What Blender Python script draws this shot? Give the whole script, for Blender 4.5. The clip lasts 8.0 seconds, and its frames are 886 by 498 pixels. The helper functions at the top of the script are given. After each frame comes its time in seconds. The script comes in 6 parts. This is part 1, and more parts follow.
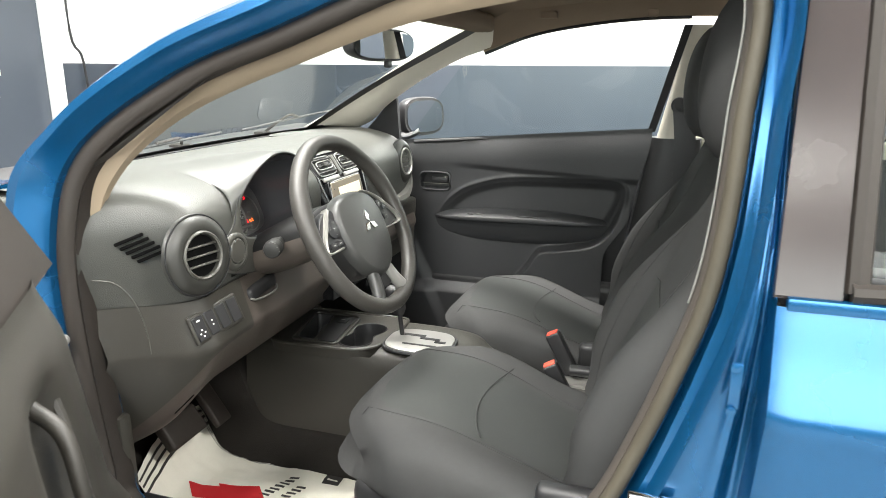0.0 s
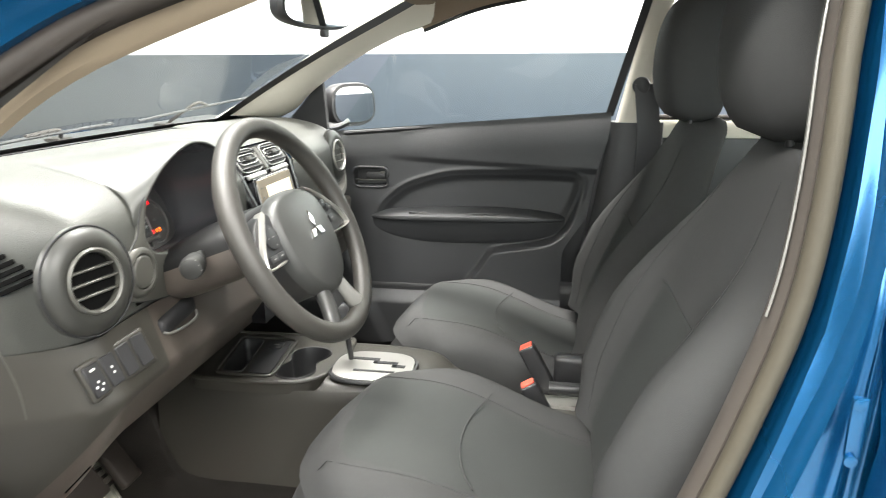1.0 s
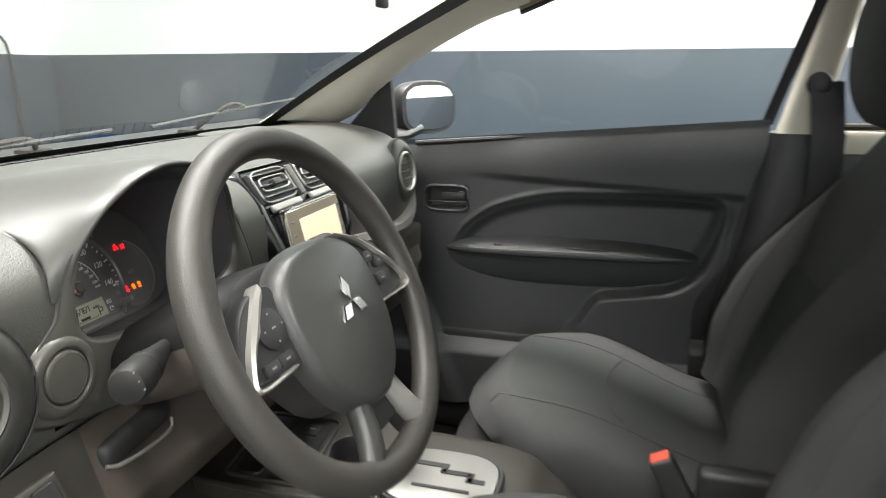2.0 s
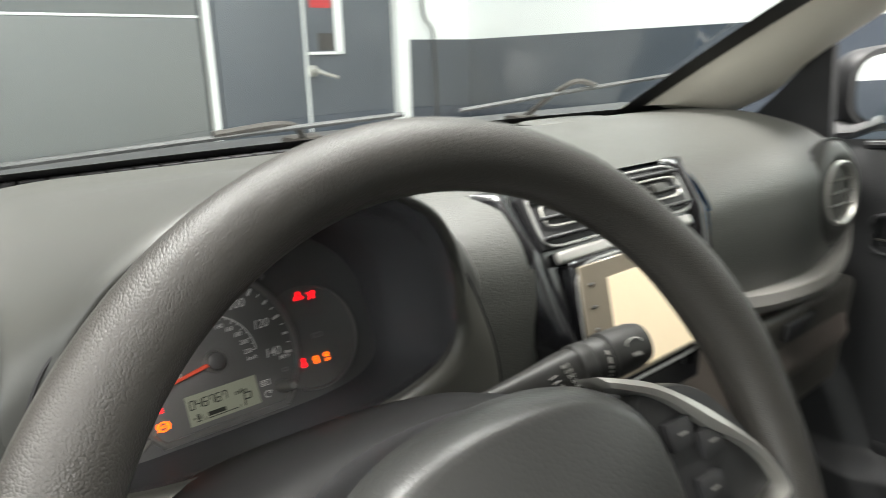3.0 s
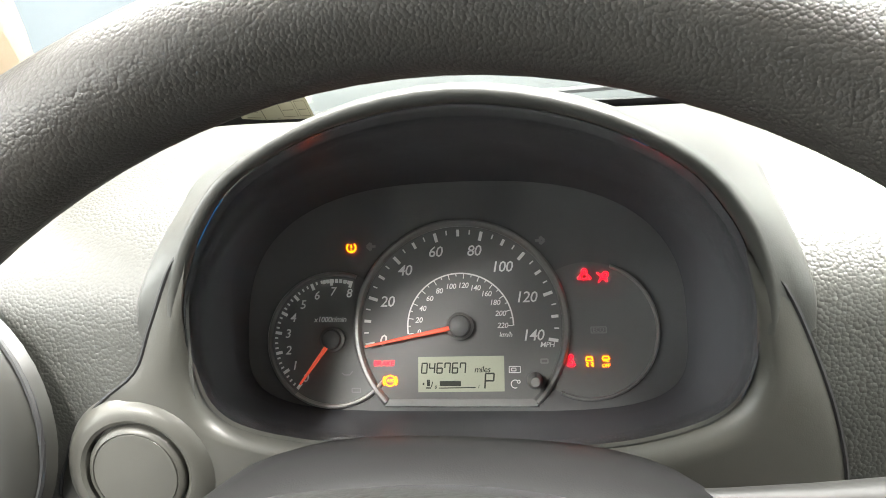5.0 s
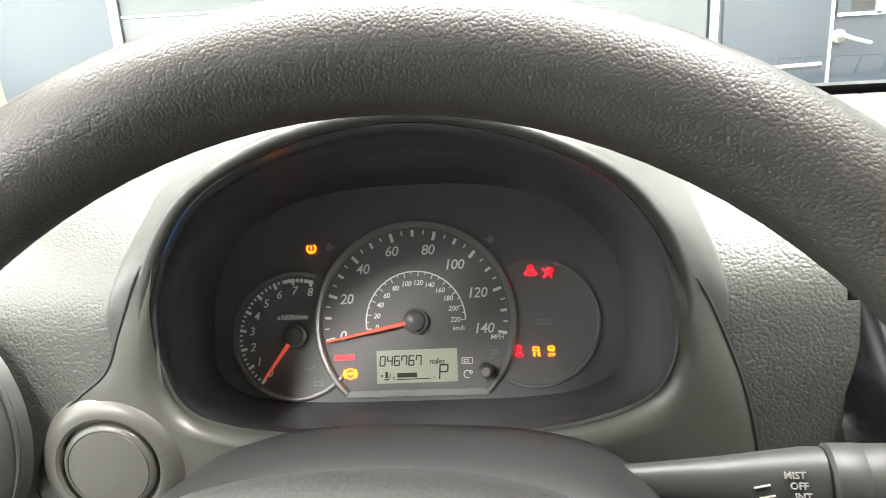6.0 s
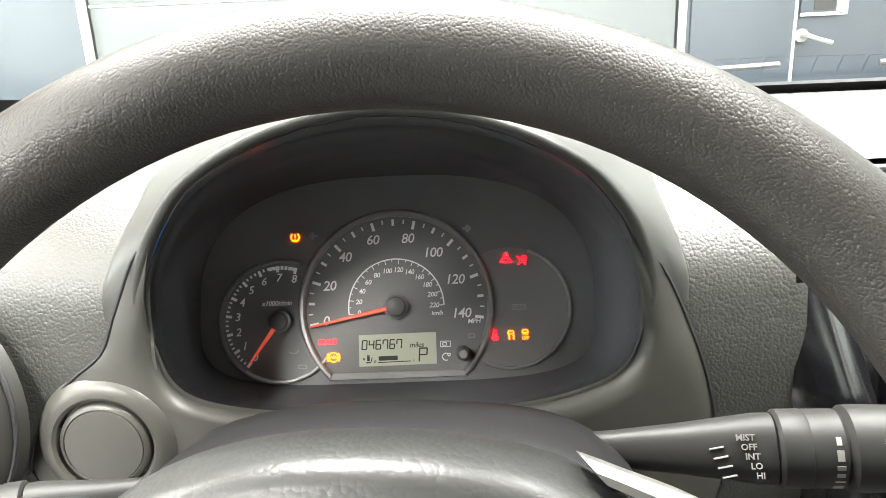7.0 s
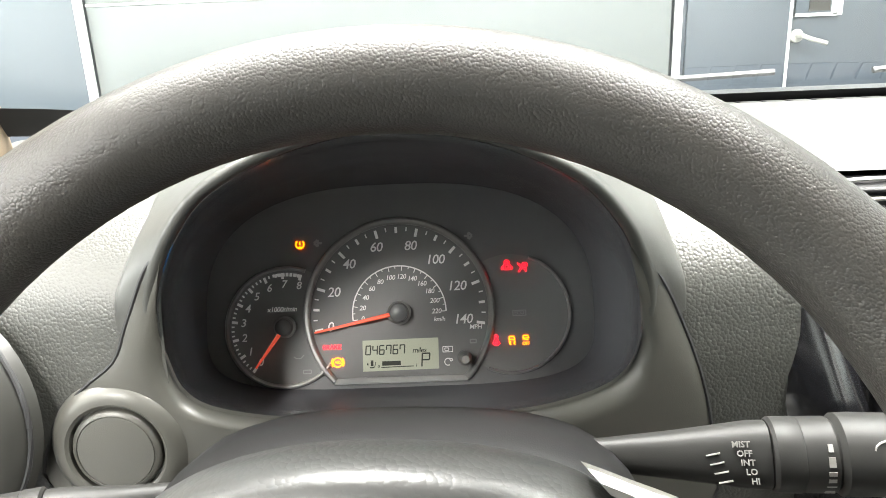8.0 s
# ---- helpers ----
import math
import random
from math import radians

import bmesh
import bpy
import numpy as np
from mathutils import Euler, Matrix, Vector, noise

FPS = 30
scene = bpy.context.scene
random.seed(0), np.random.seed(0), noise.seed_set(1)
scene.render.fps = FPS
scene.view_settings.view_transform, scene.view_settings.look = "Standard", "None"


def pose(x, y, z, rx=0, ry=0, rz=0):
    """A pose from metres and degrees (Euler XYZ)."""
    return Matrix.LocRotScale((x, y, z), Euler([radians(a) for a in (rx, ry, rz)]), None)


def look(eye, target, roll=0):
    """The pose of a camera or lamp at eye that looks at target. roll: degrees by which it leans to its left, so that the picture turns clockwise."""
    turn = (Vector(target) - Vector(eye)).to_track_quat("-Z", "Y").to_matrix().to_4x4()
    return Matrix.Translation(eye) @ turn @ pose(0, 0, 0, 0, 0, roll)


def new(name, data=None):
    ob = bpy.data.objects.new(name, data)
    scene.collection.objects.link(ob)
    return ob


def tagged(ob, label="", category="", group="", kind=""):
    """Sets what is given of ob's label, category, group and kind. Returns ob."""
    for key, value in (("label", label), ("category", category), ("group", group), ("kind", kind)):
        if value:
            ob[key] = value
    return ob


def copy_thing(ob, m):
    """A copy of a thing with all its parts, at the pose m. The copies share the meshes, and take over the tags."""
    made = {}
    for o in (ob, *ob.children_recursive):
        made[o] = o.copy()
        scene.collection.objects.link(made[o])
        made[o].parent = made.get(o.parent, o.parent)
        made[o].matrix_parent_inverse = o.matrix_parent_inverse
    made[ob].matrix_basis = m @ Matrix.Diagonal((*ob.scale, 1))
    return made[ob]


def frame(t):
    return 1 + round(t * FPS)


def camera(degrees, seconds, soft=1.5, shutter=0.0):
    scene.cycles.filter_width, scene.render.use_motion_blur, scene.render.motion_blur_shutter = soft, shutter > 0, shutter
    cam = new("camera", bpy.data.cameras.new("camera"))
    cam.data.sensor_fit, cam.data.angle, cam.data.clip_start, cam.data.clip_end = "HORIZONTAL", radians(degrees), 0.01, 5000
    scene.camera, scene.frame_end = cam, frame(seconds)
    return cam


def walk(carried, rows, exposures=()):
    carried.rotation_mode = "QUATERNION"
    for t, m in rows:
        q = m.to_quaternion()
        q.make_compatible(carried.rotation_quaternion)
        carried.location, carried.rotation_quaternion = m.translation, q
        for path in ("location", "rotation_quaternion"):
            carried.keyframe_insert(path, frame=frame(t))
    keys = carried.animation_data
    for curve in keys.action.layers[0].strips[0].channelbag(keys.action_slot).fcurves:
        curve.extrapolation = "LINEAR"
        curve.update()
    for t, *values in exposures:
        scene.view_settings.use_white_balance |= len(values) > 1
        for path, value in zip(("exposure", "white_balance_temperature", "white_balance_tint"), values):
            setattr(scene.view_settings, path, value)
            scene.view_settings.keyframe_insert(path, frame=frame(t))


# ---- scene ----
cam = camera(66.6, 8.0, soft=0.7, shutter=0.3)
PATH = [
    (0, (0.509, -1.554, 1.191), (-0.06, 0.291, 0.669), 0.3),
    (0.5, (0.433, -1.412, 1.149), (-0.117, 0.433, 0.608), -0.0),
    (1, (0.347, -1.337, 1.136), (0.038, 0.568, 0.613), -0.1),
    (1.2, (0.32, -1.285, 1.137), (0.072, 0.631, 0.623), -0.1),
    (2.4, (0.198, -0.718, 1.103), (-0.693, 0.996, 0.587), -1.0),
    (2.5, (0.184, -0.671, 1.105), (-0.813, 0.982, 0.581), -1.4),
    (2.8, (0.137, -0.546, 1.102), (-1.147, 0.888, 0.558), -1.6),
    (3, (0.104, -0.498, 1.081), (-1.385, 0.724, 0.544), -1.6),
    (3.3, (0.088, -0.433, 1.049), (-1.675, 0.373, 0.558), -2.5),
    (3.5, (0.086, -0.387, 1.037), (-1.772, 0.147, 0.524), -2.9),
    (3.7, (0.080, -0.343, 1.031), (-1.842, -0.106, 0.531), -3.1),
    (4, (0.063, -0.309, 1.026), (-1.873, -0.364, 0.528), -2.6),
    (4.5, (0.037, -0.308, 1.019), (-1.882, -0.532, 0.502), -2.9),
    (4.7, (0.037, -0.309, 1.021), (-1.882, -0.525, 0.522), -2.8),
    (5.8, (0.055, -0.297, 1.037), (-1.866, -0.464, 0.506), -3.5),
    (6, (0.061, -0.296, 1.039), (-1.862, -0.414, 0.502), -3.2),
    (6.5, (0.076, -0.297, 1.042), (-1.846, -0.37, 0.495), -2.9),
    (7, (0.082, -0.3, 1.041), (-1.838, -0.336, 0.484), -2.5),
    (7.5, (0.092, -0.299, 1.044), (-1.827, -0.32, 0.482), -2.3),
    (8, (0.089, -0.304, 1.05), (-1.83, -0.328, 0.486), -2.4),
]
EXPOSURES = [(0, -0.15), (0.5, 0.1), (1.2, 0.15), (2.4, -0.85), (3.0, -0.72), (3.5, -0.1), (4.2, 0.74), (6.0, 0.62), (8.0, 0.6)]
walk(cam, [(t, look(eye, target, roll)) for t, eye, target, roll in PATH], EXPOSURES)


# ---------------------------------------------------------------- light
world = bpy.data.worlds.new("world")
scene.world = world
world.use_nodes = True
world.node_tree.nodes["Background"].inputs[0].default_value = (0.8, 0.9, 1.0, 1)
world.node_tree.nodes["Background"].inputs[1].default_value = 0.15


def tube_light(x, y, z, length, width, watts, spread):
    lamp = bpy.data.lights.new("ceiling_lamp", "AREA")
    lamp.shape, lamp.size, lamp.size_y, lamp.energy = "RECTANGLE", length, width, watts
    lamp.color = (1.0, 0.975, 0.93)
    lamp.spread = radians(spread)
    ob = new("ceiling_lamp", lamp)
    ob.matrix_world = pose(x, y, z)
    return ob


# Unseen ceiling lamps, placed and weighted to brighten cabin and walls.
LAMPS = [(-0.9, -0.75, 90, 90), (-0.9, 0.75, 100, 90), (0.9, -3.3, 80, 180), (-0.6, -2.6, 220, 180), (0.7, 0.95, 320, 180), (3.0, -1.8, 330, 180), (3.0, 1.2, 260, 180)]
for lx, ly, watts, spread in LAMPS:
    tube_light(lx, ly, 3.25, 1.5, 0.35, watts, spread)

# daylight that comes in through the wide opening on the driver's side
day = bpy.data.lights.new("daylight", "AREA")
day.shape, day.size, day.size_y, day.energy = "RECTANGLE", 3.7, 1.7, 235
day.color = (0.96, 1.0, 0.97)
day_ob = new("daylight", day)
day_ob.matrix_world = look((1.0, -4.62, 1.83), (1.0, 0.0, 1.83))


# ---------------------------------------------------------------- materials
def mat(name, color, rough=0.5, metal=0.0, grain=0.0, grain_size=900.0, spots=0.0, spot_size=8.0, coat=0.0,
        emit=0.0, weave=0.0, spec=0.5, flake=0.0, rough_var=0.08, second=None):
    """A surface with fine relief (grain), colour drift at two scales (spots) and uneven gloss."""
    m = bpy.data.materials.new(name)
    m.use_nodes = True
    nt = m.node_tree
    n, link = nt.nodes, nt.links
    b = n["Principled BSDF"]
    b.inputs["Roughness"].default_value = rough
    b.inputs["Metallic"].default_value = metal
    b.inputs["Coat Weight"].default_value = coat
    b.inputs["Coat Roughness"].default_value = 0.18
    b.inputs["Specular IOR Level"].default_value = spec
    b.inputs["Base Color"].default_value = (*color, 1)
    at = n.new("ShaderNodeTexCoord").outputs["Object"]
    if emit:
        b.inputs["Emission Color"].default_value = (*color, 1)
        b.inputs["Emission Strength"].default_value = emit
    if spots:
        big = n.new("ShaderNodeTexNoise")
        big.inputs["Scale"].default_value, big.inputs["Detail"].default_value = spot_size, 6
        link.new(at, big.inputs["Vector"])
        ramp = n.new("ShaderNodeMix")
        ramp.data_type = "RGBA"
        other = second or tuple(c * (1 - spots) for c in color)
        ramp.inputs[6].default_value = (*other, 1)
        ramp.inputs[7].default_value = (*(min(1, c * (1 + spots * 0.6)) for c in color), 1)
        fine = n.new("ShaderNodeTexNoise")
        fine.inputs["Scale"].default_value, fine.inputs["Detail"].default_value = spot_size * 17, 4
        link.new(at, fine.inputs["Vector"])
        add = n.new("ShaderNodeMath")
        add.operation = "MULTIPLY_ADD"
        add.inputs[1].default_value = 0.3
        link.new(fine.outputs[0], add.inputs[0])
        sub = n.new("ShaderNodeMath")
        sub.operation = "SUBTRACT"
        sub.inputs[1].default_value = 0.15
        link.new(big.outputs[0], sub.inputs[0])
        link.new(sub.outputs[0], add.inputs[2])
        link.new(add.outputs[0], ramp.inputs[0])
        link.new(ramp.outputs[2], b.inputs["Base Color"])
        rv = n.new("ShaderNodeMath")
        rv.operation = "MULTIPLY_ADD"
        rv.inputs[1].default_value, rv.inputs[2].default_value = rough_var * 2, rough - rough_var
        link.new(big.outputs[0], rv.inputs[0])
        link.new(rv.outputs[0], b.inputs["Roughness"])
    height = None
    if grain:
        v = n.new("ShaderNodeTexVoronoi")
        v.feature = "F1"
        v.inputs["Scale"].default_value = grain_size
        link.new(at, v.inputs["Vector"])
        dome = n.new("ShaderNodeMath")
        dome.operation = "MULTIPLY"
        link.new(v.outputs["Distance"], dome.inputs[0])
        link.new(v.outputs["Distance"], dome.inputs[1])
        pebble = n.new("ShaderNodeMath")
        pebble.operation = "SUBTRACT"
        pebble.inputs[0].default_value = 1.0
        link.new(dome.outputs[0], pebble.inputs[1])
        height, power = pebble.outputs[0], grain
    if weave:
        sx, sy = (n.new("ShaderNodeTexWave") for _ in range(2))
        for w, axis in ((sx, "DIAGONAL"), (sy, "Z")):
            w.bands_direction = axis
            w.inputs["Scale"].default_value = grain_size / 6
            w.inputs["Distortion"].default_value = 1.5
            w.inputs["Detail"].default_value = 2
            link.new(at, w.inputs["Vector"])
        mx = n.new("ShaderNodeMath")
        mx.operation = "MAXIMUM"
        link.new(sx.outputs[1], mx.inputs[0])
        link.new(sy.outputs[1], mx.inputs[1])
        height, power = mx.outputs[0], weave
    if height is not None:
        bump = n.new("ShaderNodeBump")
        bump.inputs["Strength"].default_value = power
        bump.inputs["Distance"].default_value = 0.0005
        link.new(height, bump.inputs["Height"])
        link.new(bump.outputs[0], b.inputs["Normal"])
    if flake:
        f = n.new("ShaderNodeTexVoronoi")
        f.inputs["Scale"].default_value = 2500
        link.new(at, f.inputs["Vector"])
        bump = n.new("ShaderNodeBump")
        bump.inputs["Strength"].default_value = flake
        bump.inputs["Distance"].default_value = 0.0003
        link.new(f.outputs["Distance"], bump.inputs["Height"])
        link.new(bump.outputs[0], b.inputs["Normal"])
    return m


def glass_mat(name, tint, gloss=1.0):
    m = bpy.data.materials.new(name)
    m.use_nodes = True
    n, link = m.node_tree.nodes, m.node_tree.links
    n.remove(n["Principled BSDF"])
    clear, shine, mix, fres = (n.new("ShaderNode" + k) for k in ("BsdfTransparent", "BsdfGlossy", "MixShader", "Fresnel"))
    clear.inputs[0].default_value = (*tint, 1)
    shine.inputs["Roughness"].default_value = 0.02
    fres.inputs["IOR"].default_value = 1.3 + 0.15 * gloss
    link.new(fres.outputs[0], mix.inputs[0])
    link.new(clear.outputs[0], mix.inputs[1])
    link.new(shine.outputs[0], mix.inputs[2])
    link.new(mix.outputs[0], n["Material Output"].inputs[0])
    return m


PAD = mat("grained dash plastic", (0.044, 0.045, 0.040), 0.42, grain=0.55, grain_size=620, spots=0.14, spot_size=5)
HOODSKIN = mat("smooth hood plastic", (0.046, 0.047, 0.043), 0.42, grain=0.07, grain_size=1500, spots=0.12, spot_size=6)
# Brown plastic, lightened to stand in for light bounced off floor and mat.
KNEE = mat("brown grey plastic with bounce light painted in", (0.062, 0.051, 0.043), 0.5, grain=0.3, grain_size=900, spots=0.12, spot_size=5)
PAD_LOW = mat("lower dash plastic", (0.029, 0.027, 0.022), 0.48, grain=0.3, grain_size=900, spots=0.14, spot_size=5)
BEZEL = mat("satin grey plastic", (0.064, 0.063, 0.055), 0.38, metal=0.15, grain=0.06, grain_size=1500, spots=0.1, spot_size=6)
BLACK = mat("black plastic", (0.020, 0.020, 0.021), 0.45, grain=0.15, grain_size=1500, spots=0.2, spot_size=9)
# Near black without gloss paints the deep shade inside slots and ducts.
VOID = mat("unlit hollow black", (0.004, 0.004, 0.004), 0.9, spec=0.05)
DARK_IN = mat("matt black plastic", (0.014, 0.014, 0.015), 0.6, spots=0.2, spot_size=9)
# Beige grey is the reflected cabin, put into the gloss bezel's colour.
BEZEL_SHEEN = mat("gloss bezel with beige reflection painted in", (0.20, 0.175, 0.135), 0.2, spots=0.15, spot_size=12)
LIP = mat("satin grey lip plastic", (0.15, 0.145, 0.135), 0.4, spots=0.1, spot_size=6)
PIANO = mat("gloss black plastic", (0.006, 0.006, 0.007), 0.2, coat=0.2, spots=0.1, spot_size=3, rough_var=0.03)
LEATHER = mat("wheel skin", (0.033, 0.031, 0.0275), 0.44, grain=0.38, grain_size=1150, spots=0.15, spot_size=12, spec=0.5)
COVER = mat("airbag cover plastic", (0.036, 0.0365, 0.035), 0.38, grain=0.2, grain_size=560, spots=0.1, spot_size=7, spec=0.42)
SILVER = mat("satin silver paint", (0.46, 0.45, 0.42), 0.34, metal=0.7, spots=0.08, spot_size=10)
STALK = mat("dull black stalk plastic", (0.017, 0.017, 0.016), 0.48, grain=0.03, grain_size=1500, spots=0.15, spot_size=12, spec=0.25)
# Near black puts the shade on top of the column into the colour.
SHELL = mat("column plastic darkened for shade", (0.008, 0.008, 0.008), 0.5, grain=0.06, grain_size=1500, spots=0.15, spot_size=12, spec=0.12)
CHROME = mat("chrome", (0.8, 0.8, 0.8), 0.12, metal=1.0, spots=0.1, spot_size=20, rough_var=0.05)
FABRIC = mat("dark knit fabric", (0.054, 0.0545, 0.054), 0.9, grain=0.55, grain_size=1300, spots=0.2, spot_size=7, spec=0.2)
INSERT = mat("grey woven fabric", (0.050, 0.053, 0.051), 0.9, grain=0.7, grain_size=800, spots=0.18, spot_size=9, spec=0.2)
POD = mat("smooth dark vent plastic", (0.025, 0.025, 0.022), 0.42, spots=0.12, spot_size=6)
PLATE = mat("satin gate plate paint", (0.27, 0.265, 0.25), 0.36, metal=0.4, spots=0.08, spot_size=10)
DOORTRIM = mat("black door trim", (0.028, 0.0285, 0.030), 0.5, grain=0.4, grain_size=700, spots=0.2, spot_size=5)
# Base raised to stand in for light reaching the far pillars.
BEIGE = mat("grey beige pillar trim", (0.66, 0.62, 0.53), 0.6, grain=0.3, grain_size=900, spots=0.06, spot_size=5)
# Same pillar trim, base darkened in place of dimmer light on the driver's side.
BEIGE_TONED = mat("beige trim darkened against the lamp light", (0.25, 0.195, 0.135), 0.6, grain=0.3, grain_size=900, spots=0.06, spot_size=5)
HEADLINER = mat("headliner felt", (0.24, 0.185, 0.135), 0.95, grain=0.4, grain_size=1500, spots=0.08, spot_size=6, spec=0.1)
RUBBER = mat("weather strip rubber", (0.020, 0.016, 0.013), 0.62, grain=0.2, grain_size=900, spots=0.25, spot_size=9, spec=0.35)
SEALGREY = mat("brown grey seal rubber", (0.058, 0.050, 0.043), 0.6, grain=0.2, grain_size=900, spots=0.25, spot_size=9, spec=0.3)
# Weather strip rubber in a lighter taupe, for light catching the rear pillar.
SEAL_LIT = mat("seal rubber lightened as lit", (0.054, 0.047, 0.034), 0.6, grain=0.2, grain_size=900, spots=0.25, spot_size=9, spec=0.3)
BLUE = mat("blue metallic paint", (0.004, 0.086, 0.218), 0.27, metal=0.7, coat=0.65, flake=0.08, spots=0.08, spot_size=3, rough_var=0.04)
CARPET = mat("black floor carpet", (0.022, 0.020, 0.018), 0.95, grain=1.0, grain_size=380, spots=0.3, spot_size=14, spec=0.1)
PAPER = mat("printed paper mat", (0.62, 0.60, 0.52), 0.75, grain=0.2, grain_size=130, spots=0.12, spot_size=11)
RED = mat("red print", (0.42, 0.012, 0.016), 0.7, spots=0.1, spot_size=14)
INK = mat("black print", (0.02, 0.018, 0.016), 0.7, spots=0.1, spot_size=14)
MIRROR = mat("mirror glass", (0.85, 0.87, 0.87), 0.01, metal=1.0)
GLASS = glass_mat("clear car glass", (0.86, 0.92, 0.90))
SCREENGLASS = glass_mat("windscreen glass", (0.86, 0.92, 0.90), 3.0)
LENS = glass_mat("dial cover glass", (0.96, 0.96, 0.96), -1.1)
TUNNEL = mat("dark inner hood plastic", (0.095, 0.098, 0.106), 0.20, grain=0.08, grain_size=1500, spots=0.1, spot_size=9)
APPLIQUE = mat("satin brown black film", (0.026, 0.020, 0.019), 0.26, spots=0.1, spot_size=4, spec=0.4)
# Base lowered to put the shadow on the open door into its colour.
DOORGRAIN = mat("grey grained door trim toned for shadow", (0.022, 0.020, 0.016), 0.5, grain=0.3, grain_size=700, spots=0.15, spot_size=5)
GROUND = mat("pale outdoor paving", (0.35, 0.34, 0.31), 0.8, grain=0.3, grain_size=40, spots=0.2, spot_size=1.3)
DAYSKY = mat("bright daylight", (0.80, 0.88, 0.86), 1.0, emit=1.2)
FACE = mat("dark instrument face", (0.125, 0.126, 0.126), 0.5, grain=0.05, grain_size=2500, spots=0.1, spot_size=30)
HUB = mat("dark grey needle hub", (0.12, 0.12, 0.118), 0.4, spots=0.1, spot_size=40)
DIAL = mat("charcoal dial face", (0.170, 0.170, 0.166), 0.6, grain=0.08, grain_size=2500, spots=0.12, spot_size=30)
DIALRING = mat("grey dial ring", (0.28, 0.28, 0.27), 0.36, metal=0.5, spots=0.1, spot_size=30)
WHITE_INK = mat("white dial print", (0.82, 0.82, 0.80), 0.6, emit=0.05)
DIM_INK = mat("unlit lamp print", (0.27, 0.27, 0.262), 0.6)
NEEDLE = mat("red needle", (0.75, 0.10, 0.05), 0.45, emit=0.35)
LCD = mat("green grey display", (0.33, 0.345, 0.265), 0.4, emit=0.24, spots=0.05, spot_size=40)
LCD_INK = mat("display segments", (0.02, 0.025, 0.015), 0.5)
AMBER = mat("lit amber lamp", (1.0, 0.15, 0.001), 0.5, emit=5.0)
REDLAMP = mat("lit red lamp", (1.0, 0.003, 0.010), 0.5, emit=5.0)
# Cream colour and emission imitate the bright room mirrored in the screen.
SCREEN = mat("pale screen with reflection as glow", (0.80, 0.67, 0.47), 0.2, emit=0.38, spots=0.06, spot_size=15)
WHITEPAINT = mat("white wall paint", (0.82, 0.83, 0.82), 0.6, grain=0.1, grain_size=90, spots=0.04, spot_size=1.5)
SLATE = mat("slate blue wall paint", (0.060, 0.071, 0.088), 0.32, grain=0.1, grain_size=70, spots=0.12, spot_size=1.2)
DOORGREY = mat("light grey door panel", (0.122, 0.129, 0.130), 0.5, grain=0.1, grain_size=200, spots=0.08, spot_size=1.7)
CONCRETE = mat("sealed concrete", (0.26, 0.255, 0.24), 0.4, grain=0.3, grain_size=60, spots=0.25, spot_size=1.8)
REDPLASTIC = mat("red plastic button", (0.75, 0.10, 0.06), 0.4, spots=0.08, spot_size=40)
TUBE = mat("lit ceiling tube", (1.0, 0.98, 0.94), 0.5, emit=6.0)


# ---------------------------------------------------------------- building helpers
def V(*p):
    return Vector(p)


def finish(bm, sharp=38.0):
    bmesh.ops.recalc_face_normals(bm, faces=bm.faces)
    me = bpy.data.meshes.new("mesh")
    bm.to_mesh(me)
    bm.free()
    for p in me.polygons:
        p.use_smooth = True
    me.set_sharp_from_angle(angle=radians(sharp))
    return me


def thing(name, loc, label, category, group="", kind=""):
    ob = new(name)
    ob.empty_display_size = 0.05
    ob.location = loc
    return tagged(ob, label, category, group, kind)


def part(name, bm, material, parent, label="", sharp=38.0):
    me = finish(bm, sharp) if isinstance(bm, bmesh.types.BMesh) else bm
    if material:
        me.materials.clear()
        me.materials.append(material)
    ob = new(name, me)
    if parent:
        ob.parent = parent
        base = Matrix.Translation(parent.location) if parent.type == "EMPTY" else Matrix.Identity(4)
        ob.matrix_parent_inverse = base.inverted()
    if label:
        tagged(ob, label)
    return ob


def solo(name, bm, material, label, category, group="", kind="", sharp=38.0):
    ob = part(name, bm, material, None, "", sharp)
    return tagged(ob, label, category, group, kind)


def loft(rings, bm=None, closed=True, cap=True, loop=False):
    """Skin over rings of equal length. closed: each ring is a loop. loop: the last ring joins the first."""
    bm = bm or bmesh.new()
    vs = [[bm.verts.new(p) for p in r] for r in rings]
    n = len(vs[0])
    pairs = list(zip(vs, vs[1:])) + ([(vs[-1], vs[0])] if loop else [])
    for a, b in pairs:
        for i in range(n if closed else n - 1):
            j = (i + 1) % n
            try:
                bm.faces.new((a[i], a[j], b[j], b[i]))
            except ValueError:
                pass
    if cap and closed and not loop:
        for r in (vs[0], vs[-1]):
            try:
                bm.faces.new(r)
            except ValueError:
                pass
    return bm


def oval(c, u, v, a, b, e=2.0, n=24, a0=0.0, a1=2 * math.pi):
    """A superellipse ring round c in the plane of u and v."""
    c, u, v = Vector(c), Vector(u), Vector(v)
    out = []
    full = abs(a1 - a0 - 2 * math.pi) < 1e-6
    for i in range(n):
        t = a0 + (a1 - a0) * i / (n if full else n - 1)
        ct, st = math.cos(t), math.sin(t)
        x = math.copysign(abs(ct) ** (2 / e), ct)
        y = math.copysign(abs(st) ** (2 / e), st)
        out.append(c + u * (a * x) + v * (b * y))
    return out


